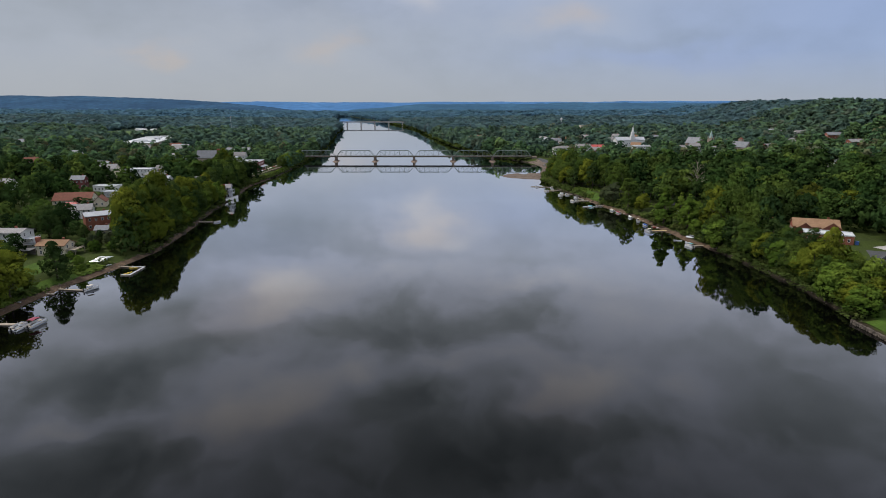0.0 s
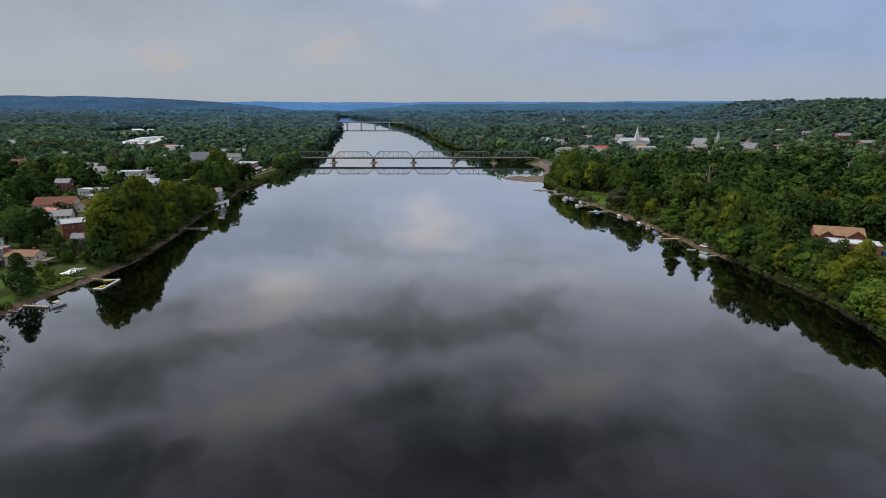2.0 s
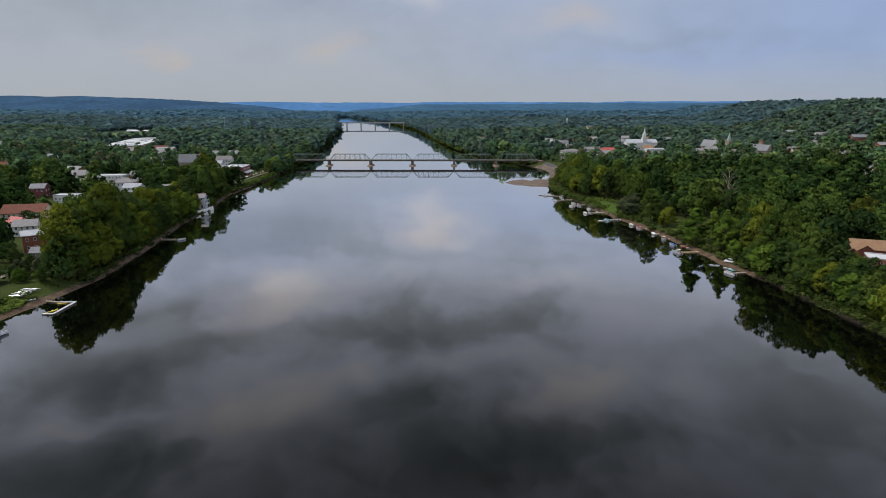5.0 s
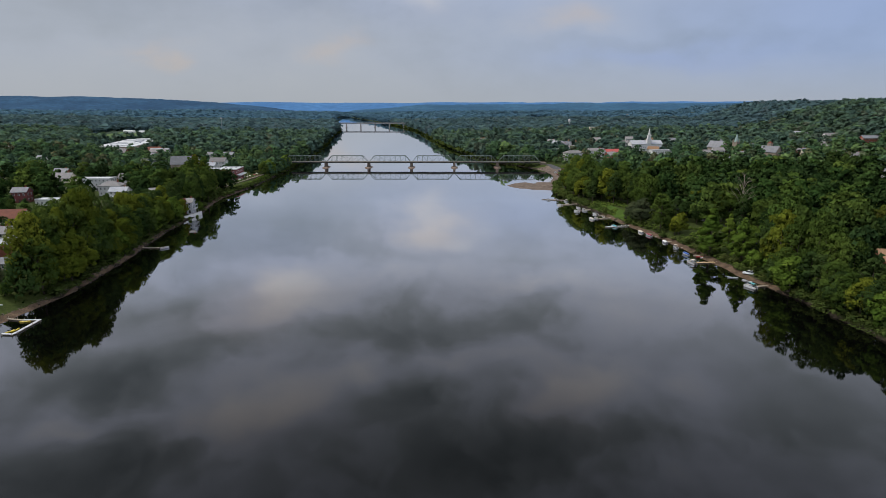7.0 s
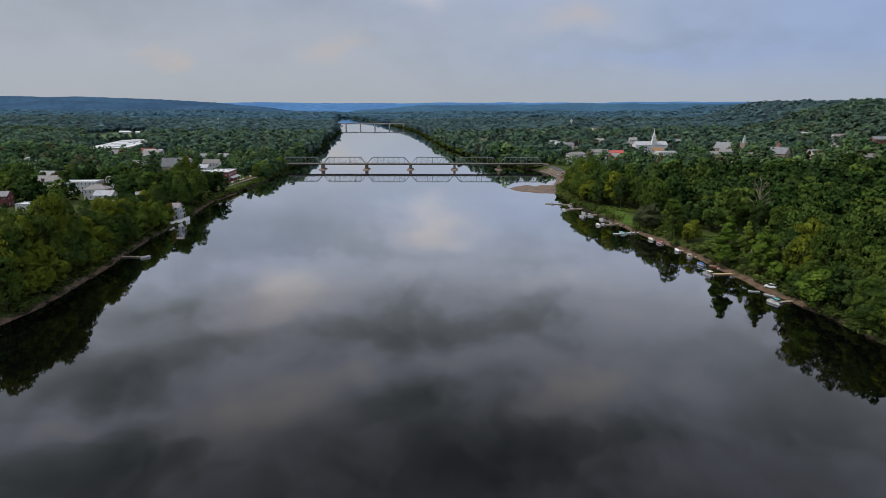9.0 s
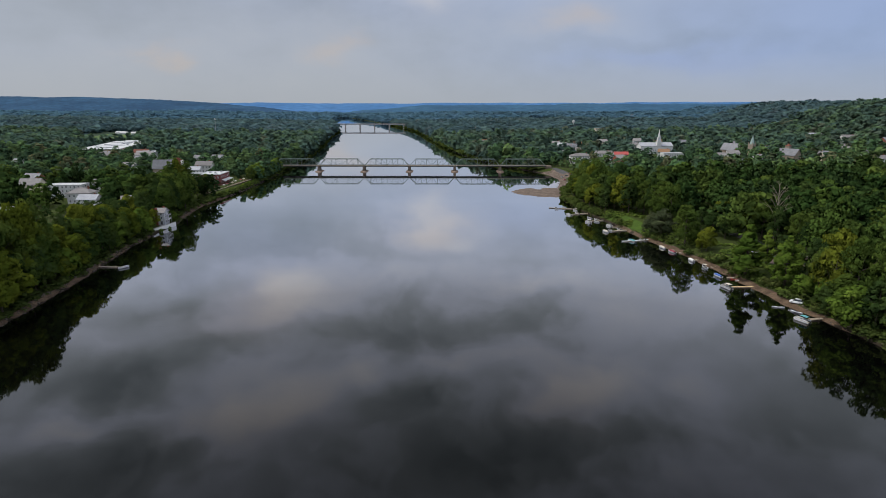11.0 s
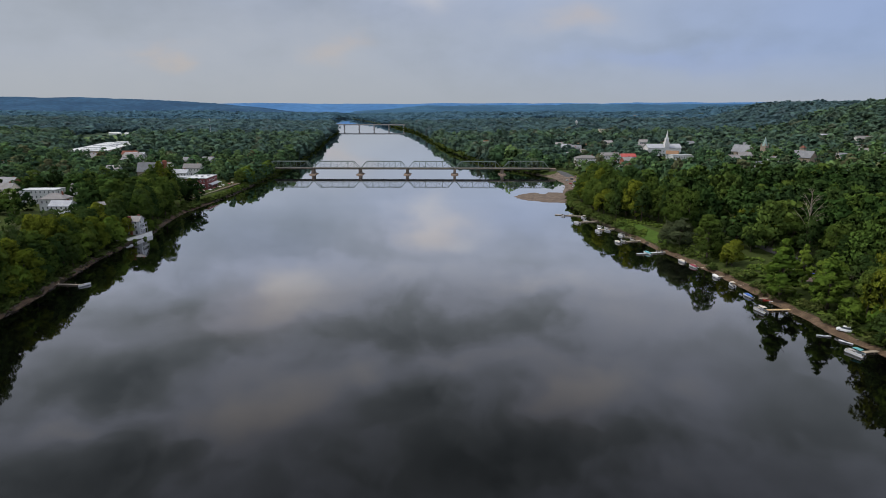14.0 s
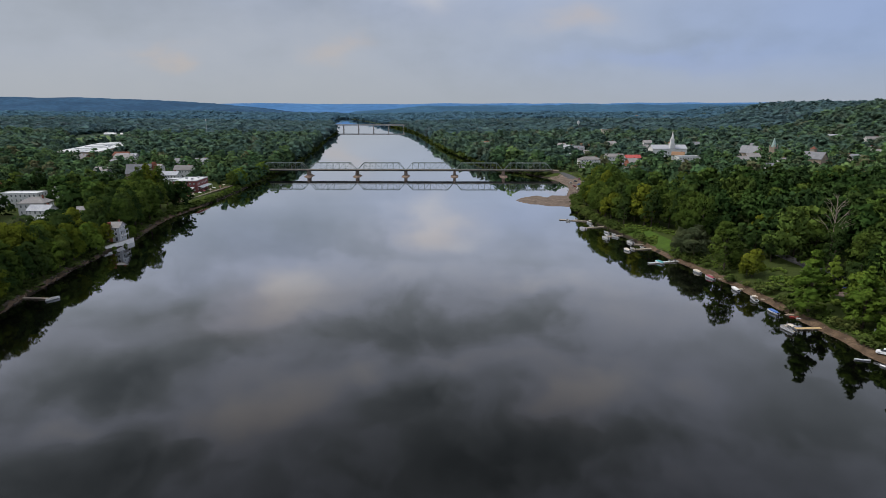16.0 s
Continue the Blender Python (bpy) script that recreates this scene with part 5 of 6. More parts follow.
# right-hand bank, downstream to upstream
row(1, 198, 235, 5.5, 3.6, ("broad", "small", "bright", "broad"), 11, 15, 1.2)
row(1, 235, 318, 5.5, 4.0, ("broad", "small", "bright", "deep"), 13, 18, 1.2)
row(1, 202, 240, 8.0, 12, ("broad", "bright", "small"), 9, 12)
row(1, 240, 286, 8.0, 12, ("broad", "deep", "bright"), 16, 20)
row(1, 262, 292, 9.0, 24, ("small", "willow"), 8, 11)
row(1, 228, 264, 8.5, 27, ("small", "broad"), 8, 11)
row(1, 288, 330, 7.5, 13, ("broad", "bright", "broad"), 24, 29)
row(1, 300, 335, 9.0, 24, ("deep", "broad", "broad"), 20, 24)
tree("broad", 127, 421, 21, 0.95), tree("bright", 133, 407, 12, 1.0), tree("slim", 133, 364, 26, 1.25), tree("slim", 142, 348, 22, 1.25)
tree("small", 141, 333, 9), tree("willow", 122, 444, 15, 1.15), tree("willow", 119, 453, 12), tree("small", 151, 362, 13), tree("deep", 156, 352, 18)
tree("slim", 147, 374, 18), tree("small", 144, 323, 9), tree("broad", 150, 338, 13), tree("small", 133, 425, 7), tree("deep", 153, 372, 15), tree("bright", 131, 408, 7)
row(1, 456, 482, 9, 19, ("small", "willow", "broad"), 7, 10)
row(1, 522, 612, 7.5, 10, ("broad", "deep", "broad", "bright"), 16, 20, 1.5)
row(1, 508, 640, 9.0, 19, ("broad", "deep", "bright", "broad"), 22, 26)
row(1, 470, 640, 10, 30, ("deep", "broad", "broad"), 21, 26)
row(1, 395, 470, 11, 56, ("deep", "broad", "bright"), 17, 22)
row(1, 428, 490, 10, 34, ("deep", "broad"), 11, 15)
tree("yellow", 232, 378, 20, 1.1), tree("bright", 246, 362, 18, 1.2), tree("deep", 262, 350, 21)
# left-hand bank
tree("cone", -179.5, 241, 18.5), tree("bright", -181, 214, 19.5, 1.15), tree("broad", -189, 220, 18, 1.1), tree("bright", -199, 231, 17, 1.1), tree("broad", -203, 214, 20, 1.1), tree("deep", -193, 200, 20, 1.1), tree("bright", -178, 199, 16)
tree("small", -180, 258, 5), tree("small", -176, 253, 3.5), tree("small", -189, 266, 4), tree("deep", -206, 306, 9), tree("small", -186, 281, 6), tree("small", -179, 284, 5), tree("willow", -184, 292, 8), tree("deep", -192, 297, 8), tree("willow", -190, 287, 8), tree("deep", -222, 302, 17), tree("deep", -230, 312, 19), tree("deep", -213, 296, 11)
row(-1, 292, 348, 6.0, 7.5, ("bright", "broad", "broad", "deep"), 18, 23, 1.5)
row(-1, 295, 352, 7.0, 14, ("bright", "broad", "bright"), 29, 34)
row(-1, 317, 350, 8.0, 26, ("broad", "deep"), 24, 28)
row(-1, 350, 452, 6.5, 6.0, ("broad", "small", "bright", "deep"), 13, 18, 1.2)
row(-1, 352, 402, 7.5, 13, ("broad", "deep", "bright"), 20, 25)
row(-1, 402, 452, 8.0, 13, ("broad", "deep", "bright"), 17, 22)
row(-1, 360, 470, 9.0, 26, ("deep", "willow", "broad"), 14, 19)
row(-1, 486, 536, 6.0, 7.5, ("deep", "deep", "broad"), 22, 27)
row(-1, 486, 560, 8.0, 20, ("deep", "broad"), 19, 24)
row(-1, 548, 600, 9.0, 17, ("broad", "deep"), 16, 20)
row(-1, 560, 640, 9.0, 50, ("broad", "broad", "bright"), 20, 25)
row(-1, 692, 790, 8.5, 7, ("broad", "willow", "small"), 10, 15)
row(1, 640, 700, 11, 30, ("broad", "deep"), 13, 18)
row(-1, 640, 690, 14, 3, ("small",), 3.5, 5, 1.0)
tree("bright", -191.0, 469, 10, 0.9), tree("deep", -194.5, 472, 13, 0.9), tree("small", -187.5, 486, 7), tree("deep", -197, 466, 15), tree("deep", -202, 478, 18), tree("deep", -199, 488, 21), tree("bright", -194, 462, 11), tree("small", -190, 459, 6), tree("deep", -197, 455, 14), tree("small", -192.5, 452, 8), tree("deep", -203, 447, 17), tree("small", -185.0, 453, 3.0), tree("small", -183.0, 461, 2.4), tree("small", -181.8, 470, 2.0)

# leafless pale tree
bt = thing("bare_tree", pose(176, 424, ground_z(176, 424)) @ Matrix.Scale(1.32, 4), "pale leafless tree standing among green woods", "tree")
g, s = random.Random(4), Solid()
s.tube((0, 0, -1), (0.4, 0.2, 13), 0.34, 0.22, 8)
s.tube((0.4, 0.2, 13), (0.2, 0.5, 24), 0.22, 0.05, 6)
part("trunk", s, PALE_BARK, bt)
for i in range(13):
    f = 8 + i * 1.15
    a = i * 2.4
    l = 6.5 - i * 0.3
    p0 = Vector((0.3, 0.2, f))
    p1 = p0 + Vector((math.cos(a) * l * 0.42, math.sin(a) * l * 0.42, l * 0.72))
    limb = Solid().tube(p0, p1, 0.14, 0.07, 5)
    for k in range(4):
        q = p1 + Vector((math.cos(a + g.uniform(-0.9, 0.9)) * l * 0.5, math.sin(a + g.uniform(-0.9, 0.9)) * l * 0.5, l * g.uniform(0.2, 0.6)))
        limb.tube(p1, q, 0.07, 0.02, 4)
    part("limb", limb, PALE_BARK, bt)

# ---- woods ----
HX = np.array(HOUSES)


def road_near(x, y):
    for pts, wd in ROADS:
        for (x0, y0), (x1, y1) in zip(pts, pts[1:]):
            dx, dy = x1 - x0, y1 - y0
            t = max(0, min(1, ((x - x0) * dx + (y - y0) * dy) / (dx * dx + dy * dy)))
            if math.hypot(x - x0 - t * dx, y - y0 - t * dy) < wd / 2 + 2.0:
                return True
    return False


def open_ground(x, y, g):
    """Whether houses, yards, lawns or fields keep this spot free of tall trees: 0 free, 1 low trees only, 2 wooded."""
    if (1120 < y < 1580 and abs(x + 745 - (1400 - y) * 0.42) < 62) or (-215 < x < -160 and y < 283) or (160 < x < 240 and 195 < y < 306):
        return 0
    if (-224 < x < -196 and 592 < y < 695) or (122 < x < 152 and 340 < y < 424) or math.hypot(x - 172, y - 412) < 13 or (150 < x < 176 and 366 < y < 398):
        return 0
    if (104 < x < 126 and 450 < y < 516) or (124 < x < 146 and 424 < y < 486):
        return 0
    if -216 < x < -186 and 283 < y < 334:
        return 0 if abs(x + 4 + 215 * (y + 8.6) / 350) < 8 else 1
    if 770 < x < 1030 and 2700 < y < 3010:
        return 0
    if -300 < x < -222 and 352 < y < 500:
        return 1 if not np.any((x - HX[:, 0]) ** 2 + (y - HX[:, 1]) ** 2 < (HX[:, 2] + 1.5) ** 2) else 0
    if y < 860 and road_near(x, y):
        return 0
    dx, dy = x - HX[:, 0], y - HX[:, 1]
    if np.any(dx * dx + dy * dy < (HX[:, 2] + 4.0) ** 2):
        return 0
    # a sight line from each house towards the river below
    ux, uy = -HX[:, 0], 60 - HX[:, 1]
    l = np.hypot(ux, uy)
    along = (dx * ux + dy * uy) / l
    across = np.abs(dx * uy - dy * ux) / l
    if np.any((along > 0) & (along < HX[:, 3] * 0.58) & (across < HX[:, 2] * 0.55)):
        return 1
    return 2


LOW = {n: [crown_arrays(300 + 10 * k + n, 1.0, 0.44, n, s, 0.02, 26 if n > 1000 else 20 if n > 150 else 12 if n > 60 else 7, 0.25, 6 if n > 1000 else 5 if n > 300 else 3 if n > 60 else 2, 0.25 if n > 300 else 0.35 if n > 150 else 0.45, 0.6 if n > 300 else 0.75) for k in range(5)] for n, s in ((1300, 0.056), (620, 0.082), (260, 0.118), (200, 0.095), (120, 0.185), (46, 0.290), (24, 0.46))}


def woods(name, y0, y1, step, low, high, n, material, label, wide=1.0, near_bank=8.0):
    g = np.random.default_rng(int(y0) + 11)
    out, tones, y = [], [], y0
    while y < y1:
        lo, hi = -0.78 * y - 75, 0.78 * y + 75
        x = lo
        while x < hi:
            px, py = x + g.uniform(-0.45, 0.45) * step, y + g.uniform(-0.45, 0.45) * step
            x += step
            l, r = bank_left(py) if py < 3400 else 0, bank_right(py) if py < 3400 else 0
            if py < 3400 and l - near_bank - beach_left(py) * 0.5 < px < r + near_bank + beach_right(py) * 0.5 + 3 * smooth(800, 830, py):
                continue
            if 55 < px < 130 and 600 < py < 800:
                continue
            k = open_ground(px, py, g) if py < 3100 else 2
            if k == 0:
                continue
            d = l - px if px < l else px - r
            town = (300 < py < 1000 and px < l and d < 330) or (660 < py < 1150 and px > r and d < 400)
            if town and g.random() < 0.14:
                continue
            if py < 720 and any((px - a) ** 2 + (py - b) ** 2 < (0.55 * c + 2.0) ** 2 for a, b, c in PLANTED):
                continue
            h = g.uniform(low, high) * (0.82 if town else 1.0)
            if k == 1:
                if g.random() < 0.25:
                    continue
                h *= 0.5
            v = LOW[n][g.integers(5)]
            a = g.uniform(0, 6.28)
            w = h * wide * g.uniform(0.85, 1.2) if k == 2 else h * 1.1
            z = ground_z(px, py)
            out.append(turned(v, a, w, h, px, py, z - 0.04 * h))
            tones.append(np.full(n, g.random(), dtype=np.float32))
        y += step
    for side in (-1, 1):
        y = max(y0, 640)
        while y < min(y1, 3350):
            y += min(step, 22) * g.uniform(0.4, 0.75)
            if (side > 0 and y < 815) or (side < 0 and 596 < y < 692) or abs(y - BRIDGE_Y) < 12:
                continue
            o = g.uniform(6.0, 9.0) if side < 0 and y > 1300 else g.uniform(5.0, 9.0) if side > 0 and y > 810 else g.uniform(3.0, 6.0)
            px = bank_right(y) + o if side > 0 else bank_left(y) - o
            v, h, a = LOW[n][g.integers(5)], g.uniform(low, high) * (0.8 if y < 800 else 1.15 if y < 2300 else 0.9), g.uniform(0, 6.28)
            w = h * 1.15
            out.append(turned(v, a, w, h, px, y, ground_z(px, y) - 0.06 * h))
            tones.append(np.full(n, g.random(), dtype=np.float32))
    me = leaf_mesh(name, out, material)
    me.attributes.new("tone", "FLOAT", "FACE").data.foreach_set("value", np.concatenate(tones))
    ob = new(name, me)
    tagged(ob, label, "woods", "", "stuff")


woods("woods", 190, 440, 15.0, 11, 28, 1300, WOODS_NEAR, "dense green broadleaf woods behind the river banks", 0.92, 7)
woods("woods", 440, 640, 15.0, 10, 26, 620, WOODS_NEAR, "dense green broadleaf woods and gardens", 0.98, 6)
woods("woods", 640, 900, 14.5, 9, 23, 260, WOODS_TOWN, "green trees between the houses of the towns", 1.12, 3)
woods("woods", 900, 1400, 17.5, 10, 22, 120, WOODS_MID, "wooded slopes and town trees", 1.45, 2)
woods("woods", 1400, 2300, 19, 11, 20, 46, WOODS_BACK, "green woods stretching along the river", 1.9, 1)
woods("woods", 2300, 4200, 40, 12, 20, 24, WOODS_FAR, "far green woods tinted blue for haze", 2.6, 1)


def shrubs():
    g, out = np.random.default_rng(8), []
    for side in (-1, 1):
        for y in np.concatenate([np.arange(110, 1000, 1.7), np.arange(1000, 2300, 4.0)]):
            bw = beach_right(y) if side > 0 else beach_left(y)
            edge = bank_right(y) if side > 0 else bank_left(y)
            if (side > 0 and 300 < y < 450 and g.random() < 0.6) or (side > 0 and 450 <= y < 516 and g.random() < 0.85) or (side > 0 and 650 < y < 800) or (side < 0 and 455 < y < 484) or (side < 0 and 190 < y < 290 and g.random() < 0.93) or (side < 0 and 290 < y < 560 and g.random() < 0.55) or (side > 0 and y < 196):
                continue
            for _ in range(3):
                o = bw * (0.8 - 0.45 * g.random() ** 2 * (noise.noise((y * 0.05, side, 3)) > -0.1)) + g.uniform(-1.0, 5.0)
                x = edge + side * o
                if side < 0 and 596 < y < 692 and o > bw + 4:
                    continue
                h = g.uniform(1.2, 3.6) * (0.8 if 596 < y < 692 else 1) * (1.8 if y > 1000 else 1)
                v = LOW[200 if y < 560 else 46][g.integers(5)]
                out.append(turned(v, 0.0, h * 1.9, h, x, y + g.uniform(-1, 1), ground_z(x, y) - 0.1))
    tagged(new("shrubs", leaf_mesh("shrubs", out, SHRUB)), "low green shrubs and weeds along the banks", "shrubs", "", "stuff")


shrubs()


def weeds():
    """Rank grass and low weeds behind the beaches and on the lawns' edges."""
    g, out = np.random.default_rng(18), []
    for side, y0, y1, near, far, count in ((1, 322, 520, 0.5, 26, 2000), (-1, 240, 264, -0.5, 9, 330), (-1, 200, 222, -0.5, 6, 160), (1, 196, 215, -0.5, 8, 100), (-1, 596, 690, 0.0, 7, 700), (1, 640, 800, 2, 22, 700), (1, 612, 655, -27, -13, 70)):
        for _ in range(count):
            y = g.uniform(y0, y1)
            o = g.uniform(near, far)
            x = bank_right(y) + beach_right(y) * 0.8 + o if side > 0 else bank_left(y) - beach_left(y) * 0.8 - o
            if noise.noise((x * 0.08, y * 0.08, 7)) < -0.12 or road_near(x, y):
                continue
            h = g.uniform(0.35, 1.1)
            v = LOW[24][g.integers(5)]
            out.append(turned(v, 0.0, h * 2.2, h, x, y, ground_z(x, y)))
    tagged(new("weeds", leaf_mesh("weeds", out, WEED)), "rank grass and low weeds behind the beaches", "weeds", "", "stuff")


weeds()


def shore_stones():
    """Stones, roots and drift along the water's edge."""
    g, s = random.Random(31), Solid()
    for side, y0, y1, count, low, high in ((1, 160, 300, 120, 0.1, 0.32), (1, 300, 490, 220, 0.1, 0.4), (-1, 170, 300, 260, 0.08, 0.35), (-1, 300, 600, 320, 0.15, 0.6), (-1, 600, 800, 160, 0.2, 0.7), (1, 605, 680, 420, 0.15, 0.5), (1, 600, 800, 200, 0.2, 0.7)):
        for _ in range(count):
            y = g.uniform(y0, y1)
            bw = (beach_right(y) if side > 0 else beach_left(y)) + 0.5
            o = g.uniform(-0.4, bw * 0.9)
            x = bank_right(y) + o if side > 0 else bank_left(y) - o
            r, z, a = g.uniform(low, high), ground_z(x, y) + 0.1, g.uniform(0, 6.28)
            ring = lambda f, zz: [(x + r * f * math.cos(a + k * 1.257) * (1 + 0.3 * (k % 2)), y + r * f * math.sin(a + k * 1.257) * 1.3, zz) for k in range(5)]
            s.rings([ring(1.1, z - 0.3), ring(1.0, z + 0.25 * r), ring(0.5, z + 0.6 * r)])
    tagged(part("shore_stones", s, ROCK), "scattered stones and drift along the waterline", "stones", "", "stuff")


shore_stones()


# ---- boats and docks ----
def hull(length, beam, depth, bow=0.45, flare=0.75):
    """A pointed hull along +x, with a floor inside."""
    s, n = Solid(), 9
    outer = []
    for i in range(n):
        u = i / (n - 1)
        w = beam / 2 * (1 - max(0, (u - (1 - bow)) / bow) ** 2 * 0.97)
        x, rise = length * (u - 0.5), depth * 0.25 * u * u
        outer.append([(x, -w, depth + rise), (x, -w * flare, depth * 0.2 + rise * 0.6), (x, 0, -0.1 + rise * 0.8), (x, w * flare, depth * 0.2 + rise * 0.6), (x, w, depth + rise),
                      (x, w * 0.84, depth + rise), (x, w * 0.80, depth * 0.5 + rise), (x, -w * 0.80, depth * 0.5 + rise), (x, -w * 0.84, depth + rise)])
    return s.rings(outer)


def motor_boat(x, y, rot, length=6.0, cover=None, label="white motor boat moored by a dock", cabin=False, z=0.0, scale=1.15):
    b = thing("motor_boat", pose(x, y, z + 0.02, 0, 0, rot) @ Matrix.Diagonal((0.76 * scale, 0.68 * scale, 0.78 * scale, 1)), label, "boat", "moored boats")
    part("hull", hull(length, length * 0.36, 0.85), GEL, b)
    part("floor", Solid().box(-length * 0.12, 0, 0.44, length * 0.66, length * 0.25, 0.06), DARK, b, "dark cockpit floor")
    if cover:
        w = length * 0.16
        part("cover", Solid().rings([[(cx, -w * k, 0.85), (cx, -w * k * 0.7, 0.85 + t), (cx, 0, 0.95 + t * 1.2), (cx, w * k * 0.7, 0.85 + t), (cx, w * k, 0.85)] for cx, k, t in
                                     ((-length * 0.46, 1.0, 0.1), (-length * 0.1, 1.05, 0.55), (length * 0.15, 1.0, 0.6), (length * 0.44, 0.3, 0.1))]), cover, b, "stretched canvas boat cover")
    else:
        part("windscreen", Solid().add([(0.1 * length, -0.9, 0.9), (0.1 * length, 0.9, 0.9), (0.02 * length, 0.8, 1.45), (0.02 * length, -0.8, 1.45), (0.1 * length + 0.04, -0.9, 0.9), (0.1 * length + 0.04, 0.9, 0.9), (0.02 * length + 0.04, 0.8, 1.45), (0.02 * length + 0.04, -0.8, 1.45)],
                                        [(0, 1, 2, 3), (7, 6, 5, 4), (0, 4, 5, 1), (3, 2, 6, 7), (1, 5, 6, 2), (0, 3, 7, 4)]), PANE, b)
        for sx in (-0.22, -0.02):
            part("seat", Solid().box(sx * length, 0, 0.4, 0.5, 1.5, 0.35).box(sx * length - 0.25, 0, 0.7, 0.14, 1.5, 0.4), TAN, b)
        if cabin:
            part("top", Solid().box(-0.1 * length, 0, 2.1, length * 0.34, 1.9, 0.1), TAN, b, "tan canvas top on tubes")
            for u, v in ((-0.25, -0.9), (-0.25, 0.9), (0.05, -0.9), (0.05, 0.9)):
                part("tube", Solid().tube((u * length, v, 0.8), (u * length, v, 2.15), 0.03), ALU, b)
    part("outboard", Solid().box(-length * 0.53, 0, 0.55, 0.45, 0.4, 0.6).box(-length * 0.54, 0, -0.4, 0.18, 0.16, 1.0), BLACK, b, "black outboard engine")
    return b


def pontoon_boat(x, y, rot, canopy, label, length=7.0, scale=1.0):
    b = thing("pontoon_boat", pose(x, y, 0.0, 0, 0, rot) @ Matrix.Diagonal((0.76 * scale, 0.80 * scale, 0.85 * scale, 1)), label, "boat", "moored boats")
    for v in (-0.85, 0.85):
        t = Solid().tube((-length / 2, v, 0.15), (length / 2 - 0.7, v, 0.15), 0.33, 0.33, 10).tube((length / 2 - 0.7, v, 0.15), (length / 2 + 0.1, v, 0.4), 0.33, 0.05, 10)
        part("float", t, ALU, b)
    part("deck", Solid().box(0, 0, 0.5, length - 0.3, 2.5, 0.12), TAN, b)
    fence = Solid()
    for v in (-1.2, 1.2):
        fence.box(0, v, 0.68, length - 0.9, 0.05, 0.55)
    fence.box(length / 2 - 0.45, 0, 0.68, 0.05, 2.35, 0.55)
    part("fence", fence, GEL if canopy is not TAN else ALU, b, "pale side panels")
    part("mat", Solid().box(0, 0, 0.62, length - 1.2, 2.2, 0.03), DARK, b, "dark deck carpet")
    part("seat", Solid().box(length * 0.32, 0.75, 0.62, 1.4, 0.6, 0.4).box(length * 0.32, -0.75, 0.62, 1.4, 0.6, 0.4).box(-length * 0.33, 0.7, 0.62, 1.2, 0.7, 0.4), TAN, b)
    part("console", Solid().box(-0.3, -0.7, 0.62, 0.7, 0.7, 0.75), GEL, b)
    if canopy is not None:
        c = Solid().rings([[(cx, -1.2, z), (cx, 0, z + 0.16), (cx, 1.2, z), (cx, 1.2, z - 0.05), (cx, 0, z + 0.1), (cx, -1.2, z - 0.05)] for cx, z in ((-length * 0.34, 2.45), (-0.5, 2.62), (length * 0.1, 2.45))])
        top = part("canopy", c, canopy, b, "stretched canvas canopy")
        for u in (-length * 0.32, length * 0.08):
            for v in (-1.15, 1.15):
                part("tube", Solid().tube((u, v, 0.6), (u, v, 2.45), 0.03), ALU, top)
    part("outboard", Solid().box(-length / 2 - 0.1, 0, 0.5, 0.45, 0.4, 0.6).box(-length / 2 - 0.12, 0, -0.4, 0.18, 0.16, 1.0), BLACK, b, "black outboard engine")
    return b


def kayak(x, y, rot, material, label, length=3.6, z=0.0, kind="kayak"):
    b = thing(kind, pose(x, y, z, 0, 0, rot), label, kind, "small boats")
    s = Solid()
    s.rings([[(length * (i / 8 - 0.5), w * a, 0.05 + hgt * c) for a, c in ((-1, 0.7), (-0.6, 0), (0.6, 0), (1, 0.7), (0.45, 1), (-0.45, 1))] for i in range(9) for w, hgt in [(0.04 + 0.38 * math.sin(math.pi * i / 8) ** 0.7, 0.36 + 0.1 * abs(i / 4 - 1))]])
    part("hull", s, material, b)
    part("cockpit", Solid().rings([[(0.55 * math.cos(k * 0.785) * f, 0.24 * math.sin(k * 0.785) * f, z_) for k in range(8)] for f, z_ in ((1, 0.41), (0.9, 0.47))]), BLACK, b)
    return b


def dock(x0, y0, x1, y1, width, material, label, floating=True):
    l = math.hypot(x1 - x0, y1 - y0)
    d = thing("dock", pose(x0, y0, 0, 0, 0, math.degrees(math.atan2(y1 - y0, x1 - x0))), label, "dock", "docks")
    n = max(2, int(l / 1.5))
    board = Solid().box(0, 0, 0.36, l / n - 0.06, width, 0.1).mesh("plank", material)
    for i in range(n):
        part("plank", board, material, d, "", pose((i + 0.5) * l / n, 0, 0.004 * (i % 3)))
    for v in (-width / 2 + 0.1, width / 2 - 0.1):
        part("stringer", Solid().box(l / 2, v, 0.14, l, 0.12, 0.22), TIMBER, d)
    for i in range(int(l / 4) + 1):
        part("post", Solid().tube((min(l - 0.2, 0.2 + i * 4), width / 2 + 0.1, -2.2), (min(l - 0.2, 0.2 + i * 4), width / 2 + 0.1, 1.1), 0.08, 0.08, 6), TIMBER, d)
    return d


